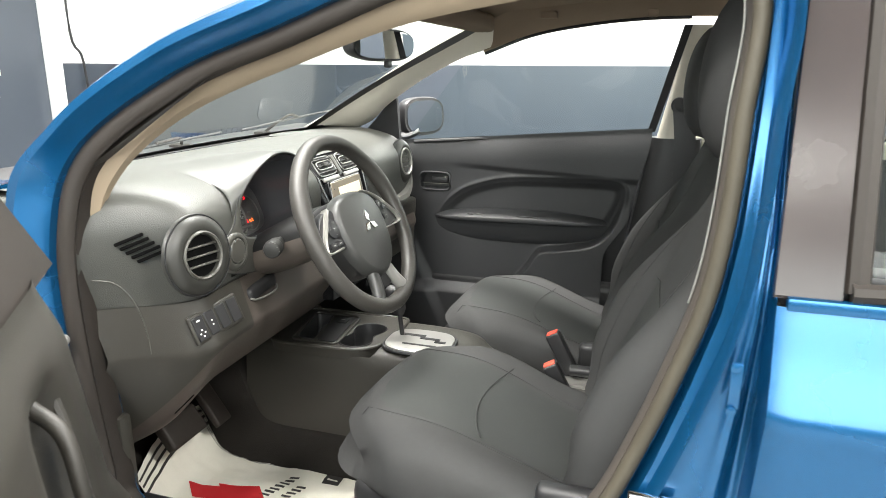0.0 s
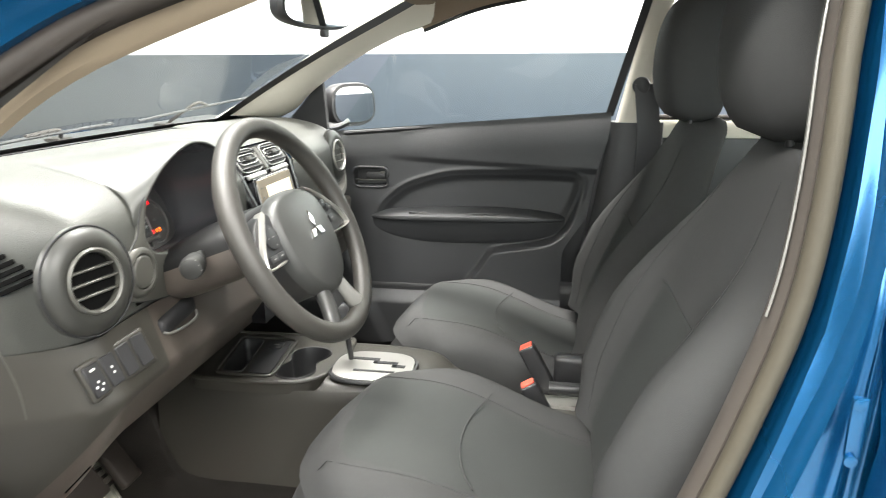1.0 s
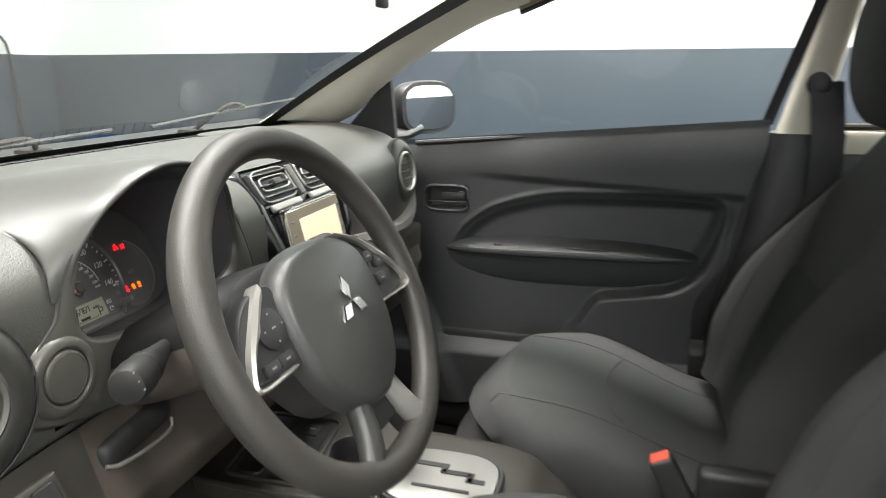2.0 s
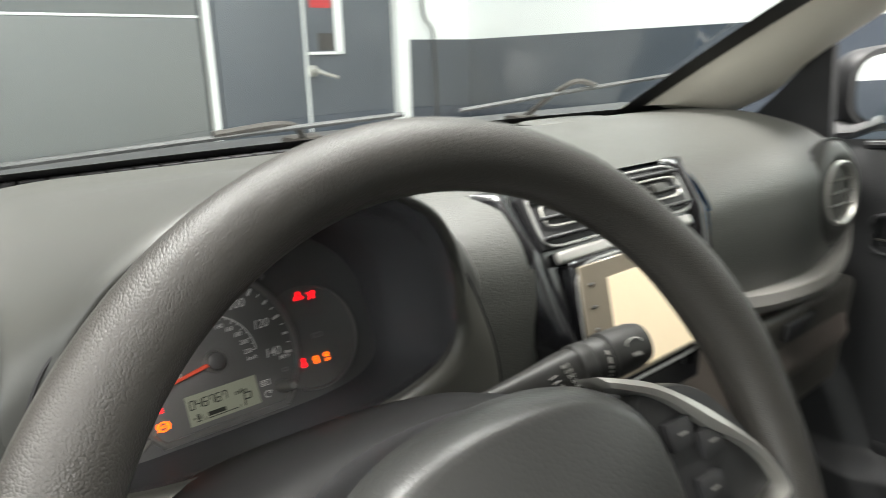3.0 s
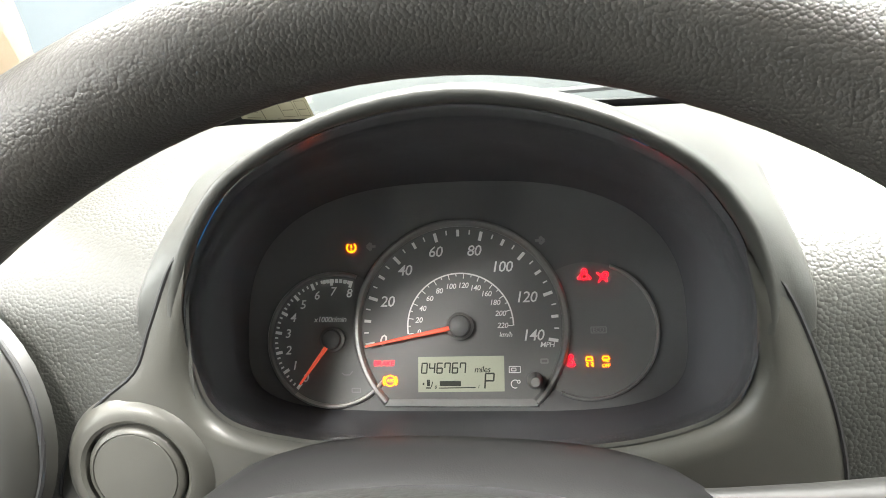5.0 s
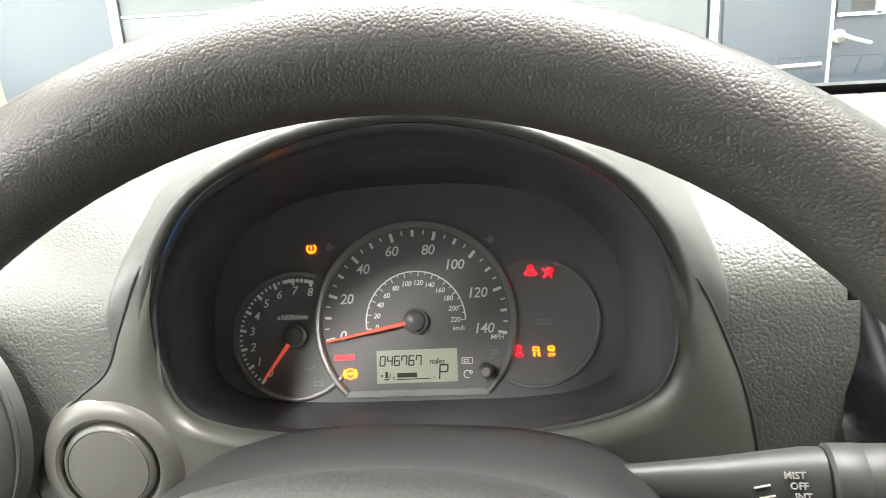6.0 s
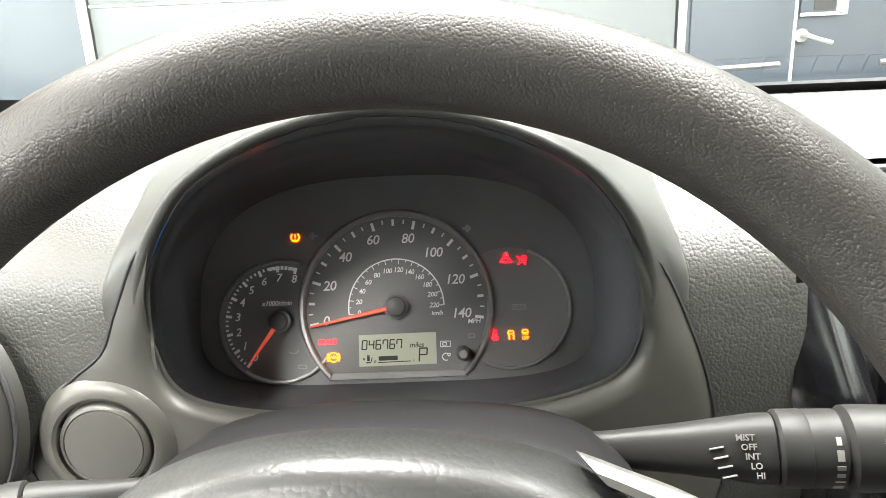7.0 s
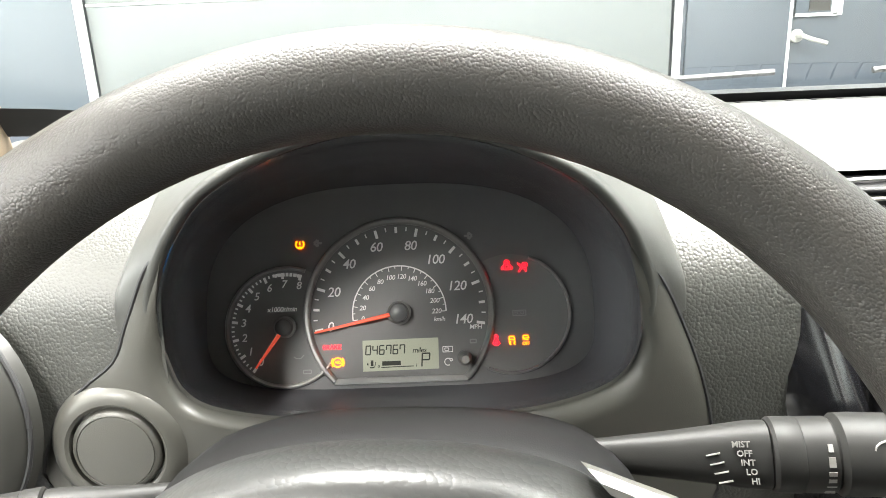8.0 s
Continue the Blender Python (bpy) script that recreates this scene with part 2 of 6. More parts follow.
def sweep(path, radius, n=10, closed=False, bm=None, up=(0, 0, 1), flat=1.0):
    """A tube along a path; radius may be a list."""
    path = [Vector(p) for p in path]
    rings = []
    m = len(path)
    for i, p in enumerate(path):
        a = path[(i - 1) % m] if closed or i else p
        b = path[(i + 1) % m] if closed or i < m - 1 else p
        d = (b - a).normalized()
        s = d.cross(Vector(up))
        s = s.normalized() if s.length > 1e-4 else d.orthogonal().normalized()
        w = s.cross(d)
        r = radius[i] if isinstance(radius, (list, tuple)) else radius
        rings.append(oval(p, s, w, r, r * flat, 2, n))
    return loft(rings, bm, True, not closed, closed)


def block(c, size, r=0.004, seg=2, m=None, bm=None):
    """A box with rounded edges, centred at c; m turns it about its centre."""
    b = bmesh.new()
    bmesh.ops.create_cube(b, size=1)
    bmesh.ops.scale(b, vec=size, verts=b.verts)
    if r:
        bmesh.ops.bevel(b, geom=list(b.edges), offset=min(r, min(size) * 0.45), segments=seg, profile=0.6, affect="EDGES")
    if m:
        bmesh.ops.transform(b, matrix=m.to_3x3().to_4x4(), verts=b.verts)
    bmesh.ops.translate(b, vec=c, verts=b.verts)
    if bm is None:
        return b
    me = bpy.data.meshes.new("tmp")
    b.to_mesh(me)
    b.free()
    bm.from_mesh(me)
    bpy.data.meshes.remove(me)
    return bm


def slab(outline, depth, bm=None, bevel=0.0):
    """A plate from a planar outline (points in the world), pushed along depth (a vector), its front edges rounded."""
    bm = bm or bmesh.new()
    d = Vector(depth)
    pts = [Vector(p) for p in outline]
    mid = sum(pts, Vector()) / len(pts)
    if bevel:
        rings = [pts, [p + d * 0.75 for p in pts], [mid + (p - mid) * (1 - bevel) + d for p in pts]]
    else:
        rings = [pts, [p + d for p in pts]]
    return loft(rings, bm)


def sheet(fn, nu, nv, bm=None, wrap=False):
    """A surface fn(u, v), u and v from 0 to 1."""
    rows = [[Vector(fn(i / nu, j / nv)) for j in range(nv + 1)] for i in range(nu + 1)]
    return loft(rows, bm, closed=wrap, cap=False)


def glass(bm, towards=(0.1, -0.3, 1.1)):
    """A pane as a mesh whose faces look towards a place."""
    me = finish(bm)
    mid = sum((p.center for p in me.polygons), Vector()) / len(me.polygons)
    if sum(p.normal.dot(Vector(towards) - mid) for p in me.polygons) < 0:
        me.flip_normals()
    return me


def smooth(a, b, x):
    t = max(0.0, min(1.0, (x - a) / (b - a)))
    return t * t * (3 - 2 * t)


def curve_at(pts, t):
    """A point on a smooth line through pts, t from 0 to 1."""
    pts = [Vector(p) for p in pts]
    k = t * (len(pts) - 1)
    i = min(int(k), len(pts) - 2)
    f = k - i
    p1, p2 = pts[i], pts[i + 1]
    p0 = pts[i - 1] if i else p1 * 2 - p2
    p3 = pts[i + 2] if i + 2 < len(pts) else p2 * 2 - p1
    return 0.5 * ((2 * p1) + (p2 - p0) * f + (2 * p0 - 5 * p1 + 4 * p2 - p3) * f * f + (3 * p1 - p0 - 3 * p2 + p3) * f ** 3)


def line_through(pts, n):
    return [curve_at(pts, i / (n - 1)) for i in range(n)]


def revolve(profile, c, axis, n=32, bm=None):
    """Turn (radius, height) pairs about axis through c."""
    axis = Vector(axis).normalized()
    u = axis.orthogonal().normalized()
    w = axis.cross(u)
    rings = [oval(Vector(c) + axis * h, u, w, max(r, 1e-5), max(r, 1e-5), 2, n) for r, h in profile]
    return loft(rings, bm, True, True)


def letters(text, size, m, depth=0.0002, shear=0.0, spacing=1.0):
    """A mesh of a text, centred, laid at the pose m."""
    cu = bpy.data.curves.new("text", "FONT")
    cu.body, cu.size, cu.shear, cu.space_character = text, size, shear, spacing
    cu.align_x, cu.align_y = "CENTER", "CENTER"
    cu.extrude, cu.resolution_u, cu.offset = depth, 2, size * 0.008
    ob = bpy.data.objects.new("text", cu)
    scene.collection.objects.link(ob)
    dg = bpy.context.evaluated_depsgraph_get()
    dg.update()
    me = bpy.data.meshes.new_from_object(ob.evaluated_get(dg))
    bpy.data.objects.remove(ob)
    me.transform(m)
    return me


def axes(c, u, v, n):
    """A pose with its x, y and z along u, v and n."""
    m = Matrix.Identity(4)
    for k, a in enumerate((u, v, n)):
        for i in range(3):
            m[i][k] = a[i]
    m.translation = Vector(c)
    return m


# ---------------------------------------------------------------- the room
FRONT, SIDE, BACK, FAR, CEIL = -3.01, 2.3, 5.2, -4.6, 3.4
LINE = 1.2

solo("floor", block((1.1, -1.15, -0.06), (8.8, 7.4, 0.12), 0), CONCRETE, "grey sealed concrete workshop floor", "floor", kind="structure")
solo("ceiling", block((1.1, -1.15, CEIL + 0.06), (8.8, 7.4, 0.12), 0), WHITEPAINT, "white painted ceiling", "ceiling", kind="structure")


def two_tone(name, c, size, along):
    """A wall with a slate lower half that stands a little proud of the white upper half."""
    low = solo(name, block((c[0], c[1], LINE / 2), (size[0], size[1], LINE), 0), SLATE, "wall painted slate grey below and white above", "wall", kind="structure")
    part("upper_wall", block((c[0], c[1], (LINE + CEIL) / 2), (size[0] - 0.008 * (along == "y"), size[1] - 0.008 * (along == "x"), CEIL - LINE), 0), WHITEPAINT, low, "white painted upper wall")
    return low


two_tone("wall_side", (1.1, SIDE + 0.06, 0), (8.6, 0.12), "x")
two_tone("wall_far", (-2.05, FAR - 0.06, 0), (2.3, 0.12), "x")
solo("wall_far_low", block((1.0, FAR - 0.06, 0.48), (3.8, 0.12, 0.96), 0), SLATE, "slate wall under the wide window opening", "wall", kind="structure")
two_tone("wall_far_rear", (4.15, FAR - 0.06, 0), (2.5, 0.12), "x")
solo("wall_far_top", block((1.0, FAR - 0.06, 3.05), (3.8, 0.12, 0.7), 0), WHITEPAINT, "white wall over the window opening", "wall", kind="structure")
solo("ground", block((1.0, FAR - 6.1, -0.07), (40, 12, 0.1), 0), GROUND, "pale paving outside the window opening", "paving", kind="structure")
solo("backdrop", block((1.0, FAR - 12, 4), (40, 0.1, 8), 0), DAYSKY, "bright daylight outside the window opening", "sky", kind="structure")
two_tone("wall_back", (BACK + 0.06, -1.15, 0), (0.12, 6.9), "y")
two_tone("wall_front_side", (FRONT - 0.06, (1.82 + SIDE) / 2, 0), (0.12, SIDE - 1.82), "y")
solo("wall_front", block((FRONT - 0.06, (0.73 + 1.74) / 2, CEIL / 2), (0.12, 1.01, CEIL), 0), SLATE, "slate grey painted wall beside the bay door", "wall", kind="structure")
solo("wall_front_far", block((FRONT - 0.06, (FAR - 1.89) / 2, CEIL / 2), (0.12, -1.89 - FAR, CEIL), 0), SLATE, "slate grey painted wall", "wall", kind="structure")
solo("wall_front_top", block((FRONT - 0.06, (0.73 - 1.89) / 2, 3.1), (0.12, 2.62, 0.6), 0), SLATE, "slate grey wall over the bay door", "wall", kind="structure")
solo("pole", block((FRONT + 0.02, 1.78, CEIL / 2), (0.08, 0.075, CEIL), 0.008), WHITEPAINT, "white painted steel corner post", "post", kind="structure")

bay = thing("bay_door", (FRONT - 0.03, -0.58, 0), "closed light grey sectional bay door with white trim", "bay door")
SEAMS = (0.0, .14, .72, 1.30, 1.88, 2.46, 2.8)
for z0, z1 in zip(SEAMS, SEAMS[1:]):
    part("panel", block((FRONT - 0.05, -0.58, (z0 + z1) / 2), (0.05, 2.56, z1 - z0 - .010), 0.006), DOORGREY, bay)
for z in SEAMS[1:-1]:
    part("seam_strip", block((FRONT - 0.026, -0.58, z), (0.012, 2.56, 0.011), 0.003), WHITEPAINT, bay)
for y in (-1.88, 0.722):
    part("jamb", block((FRONT + 0.0, y, 1.4), (0.05, 0.022, 2.8), 0.004), WHITEPAINT, bay)
sdoor = thing("side_door", (FRONT + 0.01, 1.2, 0), "closed slate grey door with a silver lever handle", "door")
part("leaf", block((FRONT + 0.008, 0.975, 1.05), (0.02, 0.44, 2.1), 0.003), SLATE, sdoor)
part("edge_strip", block((FRONT + 0.018, 1.2, 1.05), (0.022, 0.008, 2.1), 0.002), WHITEPAINT, sdoor)
part("handle_rose", revolve([(0.0, 0.0), (0.028, 0.0), (0.028, 0.012), (0.0, 0.014)], (FRONT + 0.02, 1.23, 1.05), (1, 0, 0), 20), SILVER, sdoor)
part("door_handle", sweep([(FRONT + 0.03, 1.23, 1.05), (FRONT + 0.07, 1.235, 1.05), (FRONT + 0.075, 1.27, 1.035), (FRONT + 0.075, 1.34, 1.015)], 0.010, 8), SILVER, sdoor)

sign = thing("wall_sign", (FRONT, 1.33, 1.2), "white framed notice with a red block hung on the slate wall", "sign")
part("board", block((FRONT + 0.012, 1.31, 1.36), (0.014, 0.18, 0.46), 0.002), SLATE, sign)
part("border", block((FRONT + 0.018, 1.395, 1.36), (0.016, 0.045, 0.46), 0.002), WHITEPAINT, sign)
part("border", block((FRONT + 0.018, 1.31, 1.135), (0.016, 0.18, 0.014), 0.002), WHITEPAINT, sign)
part("red_block", block((FRONT + 0.021, 1.30, 1.42), (0.004, 0.12, 0.14), 0), RED, sign)
part("dark_block", block((FRONT + 0.021, 1.32, 1.19), (0.004, 0.09, 0.08), 0), INK, sign)

# Fixtures for the added lamps, all out of view.
for lx, ly, watts, spread in LAMPS:
    lamp = thing("tube_lamp", (lx, ly, CEIL), "unseen white ceiling tube lamp, added for light", "ceiling lamp", "ceiling lamps")
    part("housing", block((lx, ly, CEIL - 0.05), (1.58, 0.43, 0.08), 0.01), WHITEPAINT, lamp)
    part("tube", block((lx, ly, CEIL - 0.10), (1.5, 0.35, 0.02), 0.005), TUBE, lamp)

cable = solo("cable", sweep(line_through([(FRONT + 0.03, 1.95, 2.2), (FRONT + 0.03, 1.93, 1.4), (FRONT + 0.04, 2.0, 1.2), (FRONT + 0.03, 2.02, 0.6)], 16), 0.008, 6), BLACK,
             "thin black cable hung on the wall", "cable")

# ---------------------------------------------------------------- car body
CY = -0.331     # the driver's centre line
body = thing("car_body", (0.3, 0, 0.2), "blue metallic hatchback body with black weather strips, front door open", "car")

AP = [(-.37, -.715, .50), (-.39, -.715, .72), (-.402, -.70, .905), (-.36, -.675, 1.045), (-.21, -.625, 1.16), (-.03, -.60, 1.232), (.14, -.583, 1.297),
      (.35, -.568, 1.36), (.53, -.57, 1.375), (.614, -.595, 1.29), (.609, -.63, 1.13), (.602, -.645, 1.0), (.587, -.655, .895), (.555, -.665, .785), (.518, -.675, .68), (.474, -.69, .58),
      (.40, -.715, .47), (.28, -.735, .40), (0.0, -.735, .375), (-.25, -.735, .39), (-.345, -.73, .425)]


def aperture(n=260):
    m = len(AP)
    out = []
    for i in range(n):
        k = i * m / n
        j = int(k)
        q = [Vector(AP[(j + d) % m]) for d in (-1, 0, 1, 2)]
        out.append(curve_at(q, (1 + k - j) / 3))
    return out


PATHA = aperture()


def frame_sweep(section, inboard=1.0, path=PATHA, mirror=False):
    """Rings along the door opening; section gives (outward, across) pairs, or a function of the point that gives them."""
    rings = []
    m = len(path)
    for i, p in enumerate(path):
        d = (path[(i + 1) % m] - path[i - 1]).normalized()
        o = Vector((-d.z, 0, d.x))
        if o.dot(p - Vector((0.1, p.y, 0.86))) < 0:
            o = -o
        o.normalize()
        sec = section(p) if callable(section) else section
        ring = [p + o * a + Vector((0, b, 0)) for a, b in sec]
        if mirror:
            ring = [Vector((q.x, -q.y, q.z)) for q in ring]
        rings.append(ring)
    return rings


def frame_width(p):
    return .09 - .04 * smooth(.40, .48, p.x) - .028 * smooth(.98, 1.06, p.z) * smooth(.32, .12, p.x)


def frame_section(p):
    w = frame_width(p)
    if p.x > 0.42 and p.z < 1.34:
        return [(-0.002, 0.012), (0.0, 0.0), (0.010, -0.003), (0.0125, -0.003), (0.015, 0.008), (0.021, 0.008), (0.025, -0.010), (0.030, -0.036), (0.036, -0.052), (0.044, -0.061), (0.050, -0.062)]
    return [(-0.004, 0.05), (0.0, 0.0), (0.014, -0.006), (0.018, -0.026), (0.03, -0.034), (w * 0.55, -0.040), (w * 0.75, -0.05), (w, -0.045), (w + 0.012, -0.02), (w + 0.012, -0.012)]


part("door_frame", loft(frame_sweep(frame_section), closed=False, cap=False, loop=True), BLUE, body, "blue metallic door frame", 30)
seal = frame_sweep(lambda p: [(0.005 + (0.0115 + 0.006 * smooth(.40, .25, p.x)) * math.cos(a), -0.005 + 0.012 * math.sin(a)) for a in [2 * math.pi * k / 12 for k in range(12)]])
m = len(PATHA)
rear = [i for i in range(m) if PATHA[i].x > .40 and PATHA[i].z > .47]
first = next(i for i in rear if (i - 1) % m not in rear)
rear = [(first + k) % m for k in range(len(rear))]
rest = [(rear[-1] + k) % m for k in range(m - len(rear) + 2)]
part("weather_strip", loft([seal[i] for i in rear]), SEAL_LIT, body, "rubber seal on the rear pillar, coloured as if lit")
part("weather_strip", loft([seal[i] for i in rest]), RUBBER, body, "dark brown rubber weather strip")
inner = frame_sweep([(-0.004 + 0.006 * math.cos(a), 0.026 + 0.022 * math.sin(a)) for a in [2 * math.pi * k / 10 for k in range(10)]])
part("weather_strip", loft([inner[i] for i in rear]), SEALGREY, body, "brown grey inner seal lip")
part("weather_strip", loft([inner[i] for i in rest]), RUBBER, body)
# Added pale strip that imitates the slit of daylight between seat and pillar.
gap_line = frame_sweep([(-0.0125 + 0.0015 * math.cos(a), 0.020 + 0.002 * math.sin(a)) for a in [2 * math.pi * k / 8 for k in range(8)]])
part("gap_light", loft([gap_line[i] for i in rear if PATHA[i].z > .88]), PLATE, body, "pale strip standing in for daylight through the pillar gap")

# trim on the inner side of the driver's A pillar
rows = []
for p in line_through([(-.398, -.66, .925), (-.375, -.65, 1.0), (-.32, -.625, 1.075), (-.21, -.60, 1.15), (-.03, -.575, 1.222), (.14, -.56, 1.278), (.35, -.55, 1.315)], 30):
    rows.append([p + V(0.004, -0.012, 0.012), p + V(0.012, 0.0, -0.012), p + V(0.004, 0.014, -0.024), p + V(-0.028, 0.016, -0.016), p + V(-0.055, 0.010, 0.02), p + V(-0.05, -0.01, 0.05)])
part("pillar_trim", loft(rows), BEIGE_TONED, body, "beige trim darkened against the lamp light")

# roof skin, headliner, header
def roof_pt(u, v, drop=0.0):
    x = -0.02 + 2.0 * u
    y = -0.60 + 1.20 * v
    z = 1.365 + 0.065 * math.sin(math.pi * min(1, 0.15 + 0.8 * u)) - 0.06 * abs(2 * v - 1) ** 3 - 0.03 * (1 - u) ** 6
    return (x, y, z - drop)


part("roof", sheet(lambda u, v: roof_pt(u, v, -0.03), 24, 24), BLUE, body, "blue roof skin")
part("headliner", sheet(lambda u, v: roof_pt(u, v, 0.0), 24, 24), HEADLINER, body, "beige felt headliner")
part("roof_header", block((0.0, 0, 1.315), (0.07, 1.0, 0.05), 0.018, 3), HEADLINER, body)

# passenger side: A pillar trim, B pillar, roof rail
rows = []
ws_edge = line_through([(-.612, .495, .995), (-.459, .49, 1.076), (-.276, .485, 1.189), (-.173, .48, 1.249), (-.075, .475, 1.296), (.0, .47, 1.325)], 24)
dr_edge = line_through([(-.47, .605, .985), (-.405, .605, 1.018), (-.35, .60, 1.068), (-.23, .595, 1.148), (-.10, .59, 1.213), (.0, .585, 1.246)], 24)
for a, b in zip(ws_edge, dr_edge):
    m = (a + b) / 2 + V(0.03, -0.03, 0.012)
    q = a * 0.75 + b * 0.25 + V(0.02, -0.022, 0.008)
    r = a * 0.2 + b * 0.8 + V(0.018, -0.02, 0.004)
    rows.append([a, q, m, r, b, b + V(-0.01, 0.03, 0.0), a + V(0.0, 0.05, 0.0)])
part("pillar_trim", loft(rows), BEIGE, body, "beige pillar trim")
rail = line_through([(-.02, .59, 1.237), (.114, .57, 1.284), (.232, .565, 1.309), (.393, .56, 1.328), (.56, .56, 1.335), (.75, .57, 1.33), (1.2, .58, 1.30)], 40)
rows = [[p + V(0, 0.02, -0.003), p + V(0, -0.005, 0.0), p + V(0, -0.045, 0.035), p + V(0, -0.09, 0.075), p + V(0, 0.05, 0.09)] for p in rail]
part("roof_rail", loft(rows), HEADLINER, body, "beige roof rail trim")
for x, w in ((0.19, 0.05), (0.48, 0.03)):
    part("grab_handle_cap", block((x, 0.52, 1.338), (w, 0.03, 0.02), 0.006), HEADLINER, body)
rows = []
for t in range(13):
    f = t / 12
    c = V(.615 - .06 * f, .60 + .035 * f, 1.31 - .34 * f)
    w = .032 + .008 * f
    rows.append(oval(c, (1, 0, 0), (0, 1, 0), w, .03, 3, 14))
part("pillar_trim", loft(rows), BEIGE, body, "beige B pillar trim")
rows = []
for t in range(9):
    f = t / 8
    rows.append(oval(V(.575 - .05 * f, .645, .985 - .62 * f), (1, 0, 0), (0, 1, 0), .075 + .05 * f, .045, 3, 14))
part("pillar_trim", loft(rows), BLACK, body, "black lower pillar trim")

part("pillar_filler", block((.44, .668, .62), (.26, .016, .66), .004), BLACK, body)
# outer structure behind: rear door on the driver's side
def rear_skin(u, v):
    x = 0.662 + 0.75 * u
    z = 0.36 + 0.565 * v
    y = -0.794 + 0.060 * smooth(0.74, 1.08, v) - 0.004 * math.exp(-((v - 0.78) / 0.03) ** 2) + 0.085 * (1 - v) ** 1.5
    return (x + 0.012 * (v - 1), y + 0.01 * math.exp(-u * 60), z)


rdoor = part("rear_door", sheet(rear_skin, 30, 40), BLUE, body, "blue rear door skin")
part("edge_return", sheet(lambda u, v: V(*rear_skin(0, v)) + V(-0.004 * u, 0.05 * u, 0), 2, 40), BLUE, rdoor)
part("belt_strip", block((1.03, -0.742, 0.932), (0.72, 0.014, 0.016), 0.004), BLUE, rdoor)
part("window_applique", slab([(.657, -.725, .935), (.728, -.725, .935), (.735, -.60, 1.33), (.672, -.60, 1.33)], (0, -0.012, 0), bevel=0.02), APPLIQUE, rdoor, "gloss dark window applique")
part("window_frame", sweep([(.742, -.728, .945), (.748, -.605, 1.32)], 0.014, 8), RUBBER, rdoor)
part("window_frame", sweep([(.735, -.735, .948), (1.38, -.735, .975)], 0.012, 8), RUBBER, rdoor)
part("pane", glass(sheet(lambda u, v: V(.745, -.715, .95).lerp(V(1.38, -.715, .975), u).lerp(V(.75, -.60, 1.30).lerp(V(1.30, -.60, 1.30), u), v), 6, 6), (1, -3, 1)), GLASS, rdoor, "rear door glass")
part("window_trim", block((1.03, -.69, .94), (.72, .05, .05), .012), BLACK, rdoor)
# outer face of the B pillar, from the door frame to the rear door
def b_edge(z):
    pts = ((.36, .44, -.72), (.47, .43, -.715), (.58, .490, -.695), (.68, .532, -.68), (.785, .566, -.67), (.895, .597, -.66), (1.0, .611, -.65), (1.13, .617, -.635), (1.29, .622, -.60), (1.34, .62, -.585))
    for (z0, x0, y0), (z1, x1, y1) in zip(pts, pts[1:]):
        if z0 <= z <= z1:
            f = (z - z0) / (z1 - z0)
            return V(x0 + (x1 - x0) * f, y0 + (y1 - y0) * f, z)
    return V(.62, -.585, z)


def b_skin(u, v):
    z = .36 + .97 * v
    a = b_edge(z) + V(.012, -.030, 0)
    b = V(.668, -.700 if z < .93 else -.700 + .12 * (z - .93) / .4, z)
    p = a.lerp(b, u)
    ridge = -.010 * math.exp(-((u - .40) / .32) ** 2) + .008 * math.exp(-((u - .80) / .07) ** 2) - .004 * math.exp(-((u - .68) / .05) ** 2)
    return p + V(0, ridge, 0)


part("pillar_skin", sheet(b_skin, 28, 40), BLUE, body, "blue outer pillar face", 60)
# hinge plates on the B pillar and the striker
for z in (.80,):
    hinge = part("hinge", block((.628, -.738, z + .02), (.014, .006, .060), .002), BLUE, body, "blue painted rear door hinge")
    for dz in (-.012, .045):
        part("bolt", revolve([(0, 0), (.006, 0), (.006, .003), (0, .004)], (.626, -.741, z + dz), (0, -1, 0), 12), BLUE, hinge)
strk = part("striker", sweep([(.52, -.742, .62), (.52, -.775, .62), (.55, -.775, .62), (.55, -.742, .62)], .005, 8), CHROME, body, "chrome door striker")
part("plate", block((.545, -.738, .625), (.06, .008, .05), .003), CHROME, strk)
for x, y, z in ((-.432, -.742, .865), (-.40, -.745, .75), (-.385, -.745, .62)):
    part("bolt", revolve([(0, 0), (.011, 0), (.011, .008), (.006, .012), (0, .012)], (x, y, z), (0.5, -0.86, 0), 12), PLATE, body, "bright hinge bolt")
# hinge face under the A pillar, sill and fender
part("hinge_pillar", slab([(-.50, -.738, .36), (-.42, -.735, .36), (-.43, -.735, .90), (-.46, -.725, .955), (-.60, -.725, .94), (-.60, -.738, .36)], (0, 0.03, 0)), BLUE, body)
part("fender", sheet(lambda u, v: (-.52 - .75 * u, -.76 - .05 * math.sin(math.pi * v * .7), .40 + .57 * v - .12 * u), 16, 12), BLUE, body, "blue front fender")
part("hood", sheet(lambda u, v: (-.74 - .7 * u, -.66 + 1.32 * v, .950 - .14 * u ** 1.5 + .02 * math.sin(math.pi * v)), 16, 16), BLUE, body, "blue bonnet")
part("cowl", sheet(lambda u, v: (-.625 - .13 * u, -.62 + 1.24 * v, .985 + .01 * math.sin(math.pi * u)), 8, 12), BLACK, body, "black cowl panel")
part("sill", block((.1, -.73, .33), (1.1, .09, .08), .02, 3), BLUE, body)
part("sill_trim", block((.1, -.67, .385), (.95, .07, .02), .006), BLACK, body, "black scuff plate")
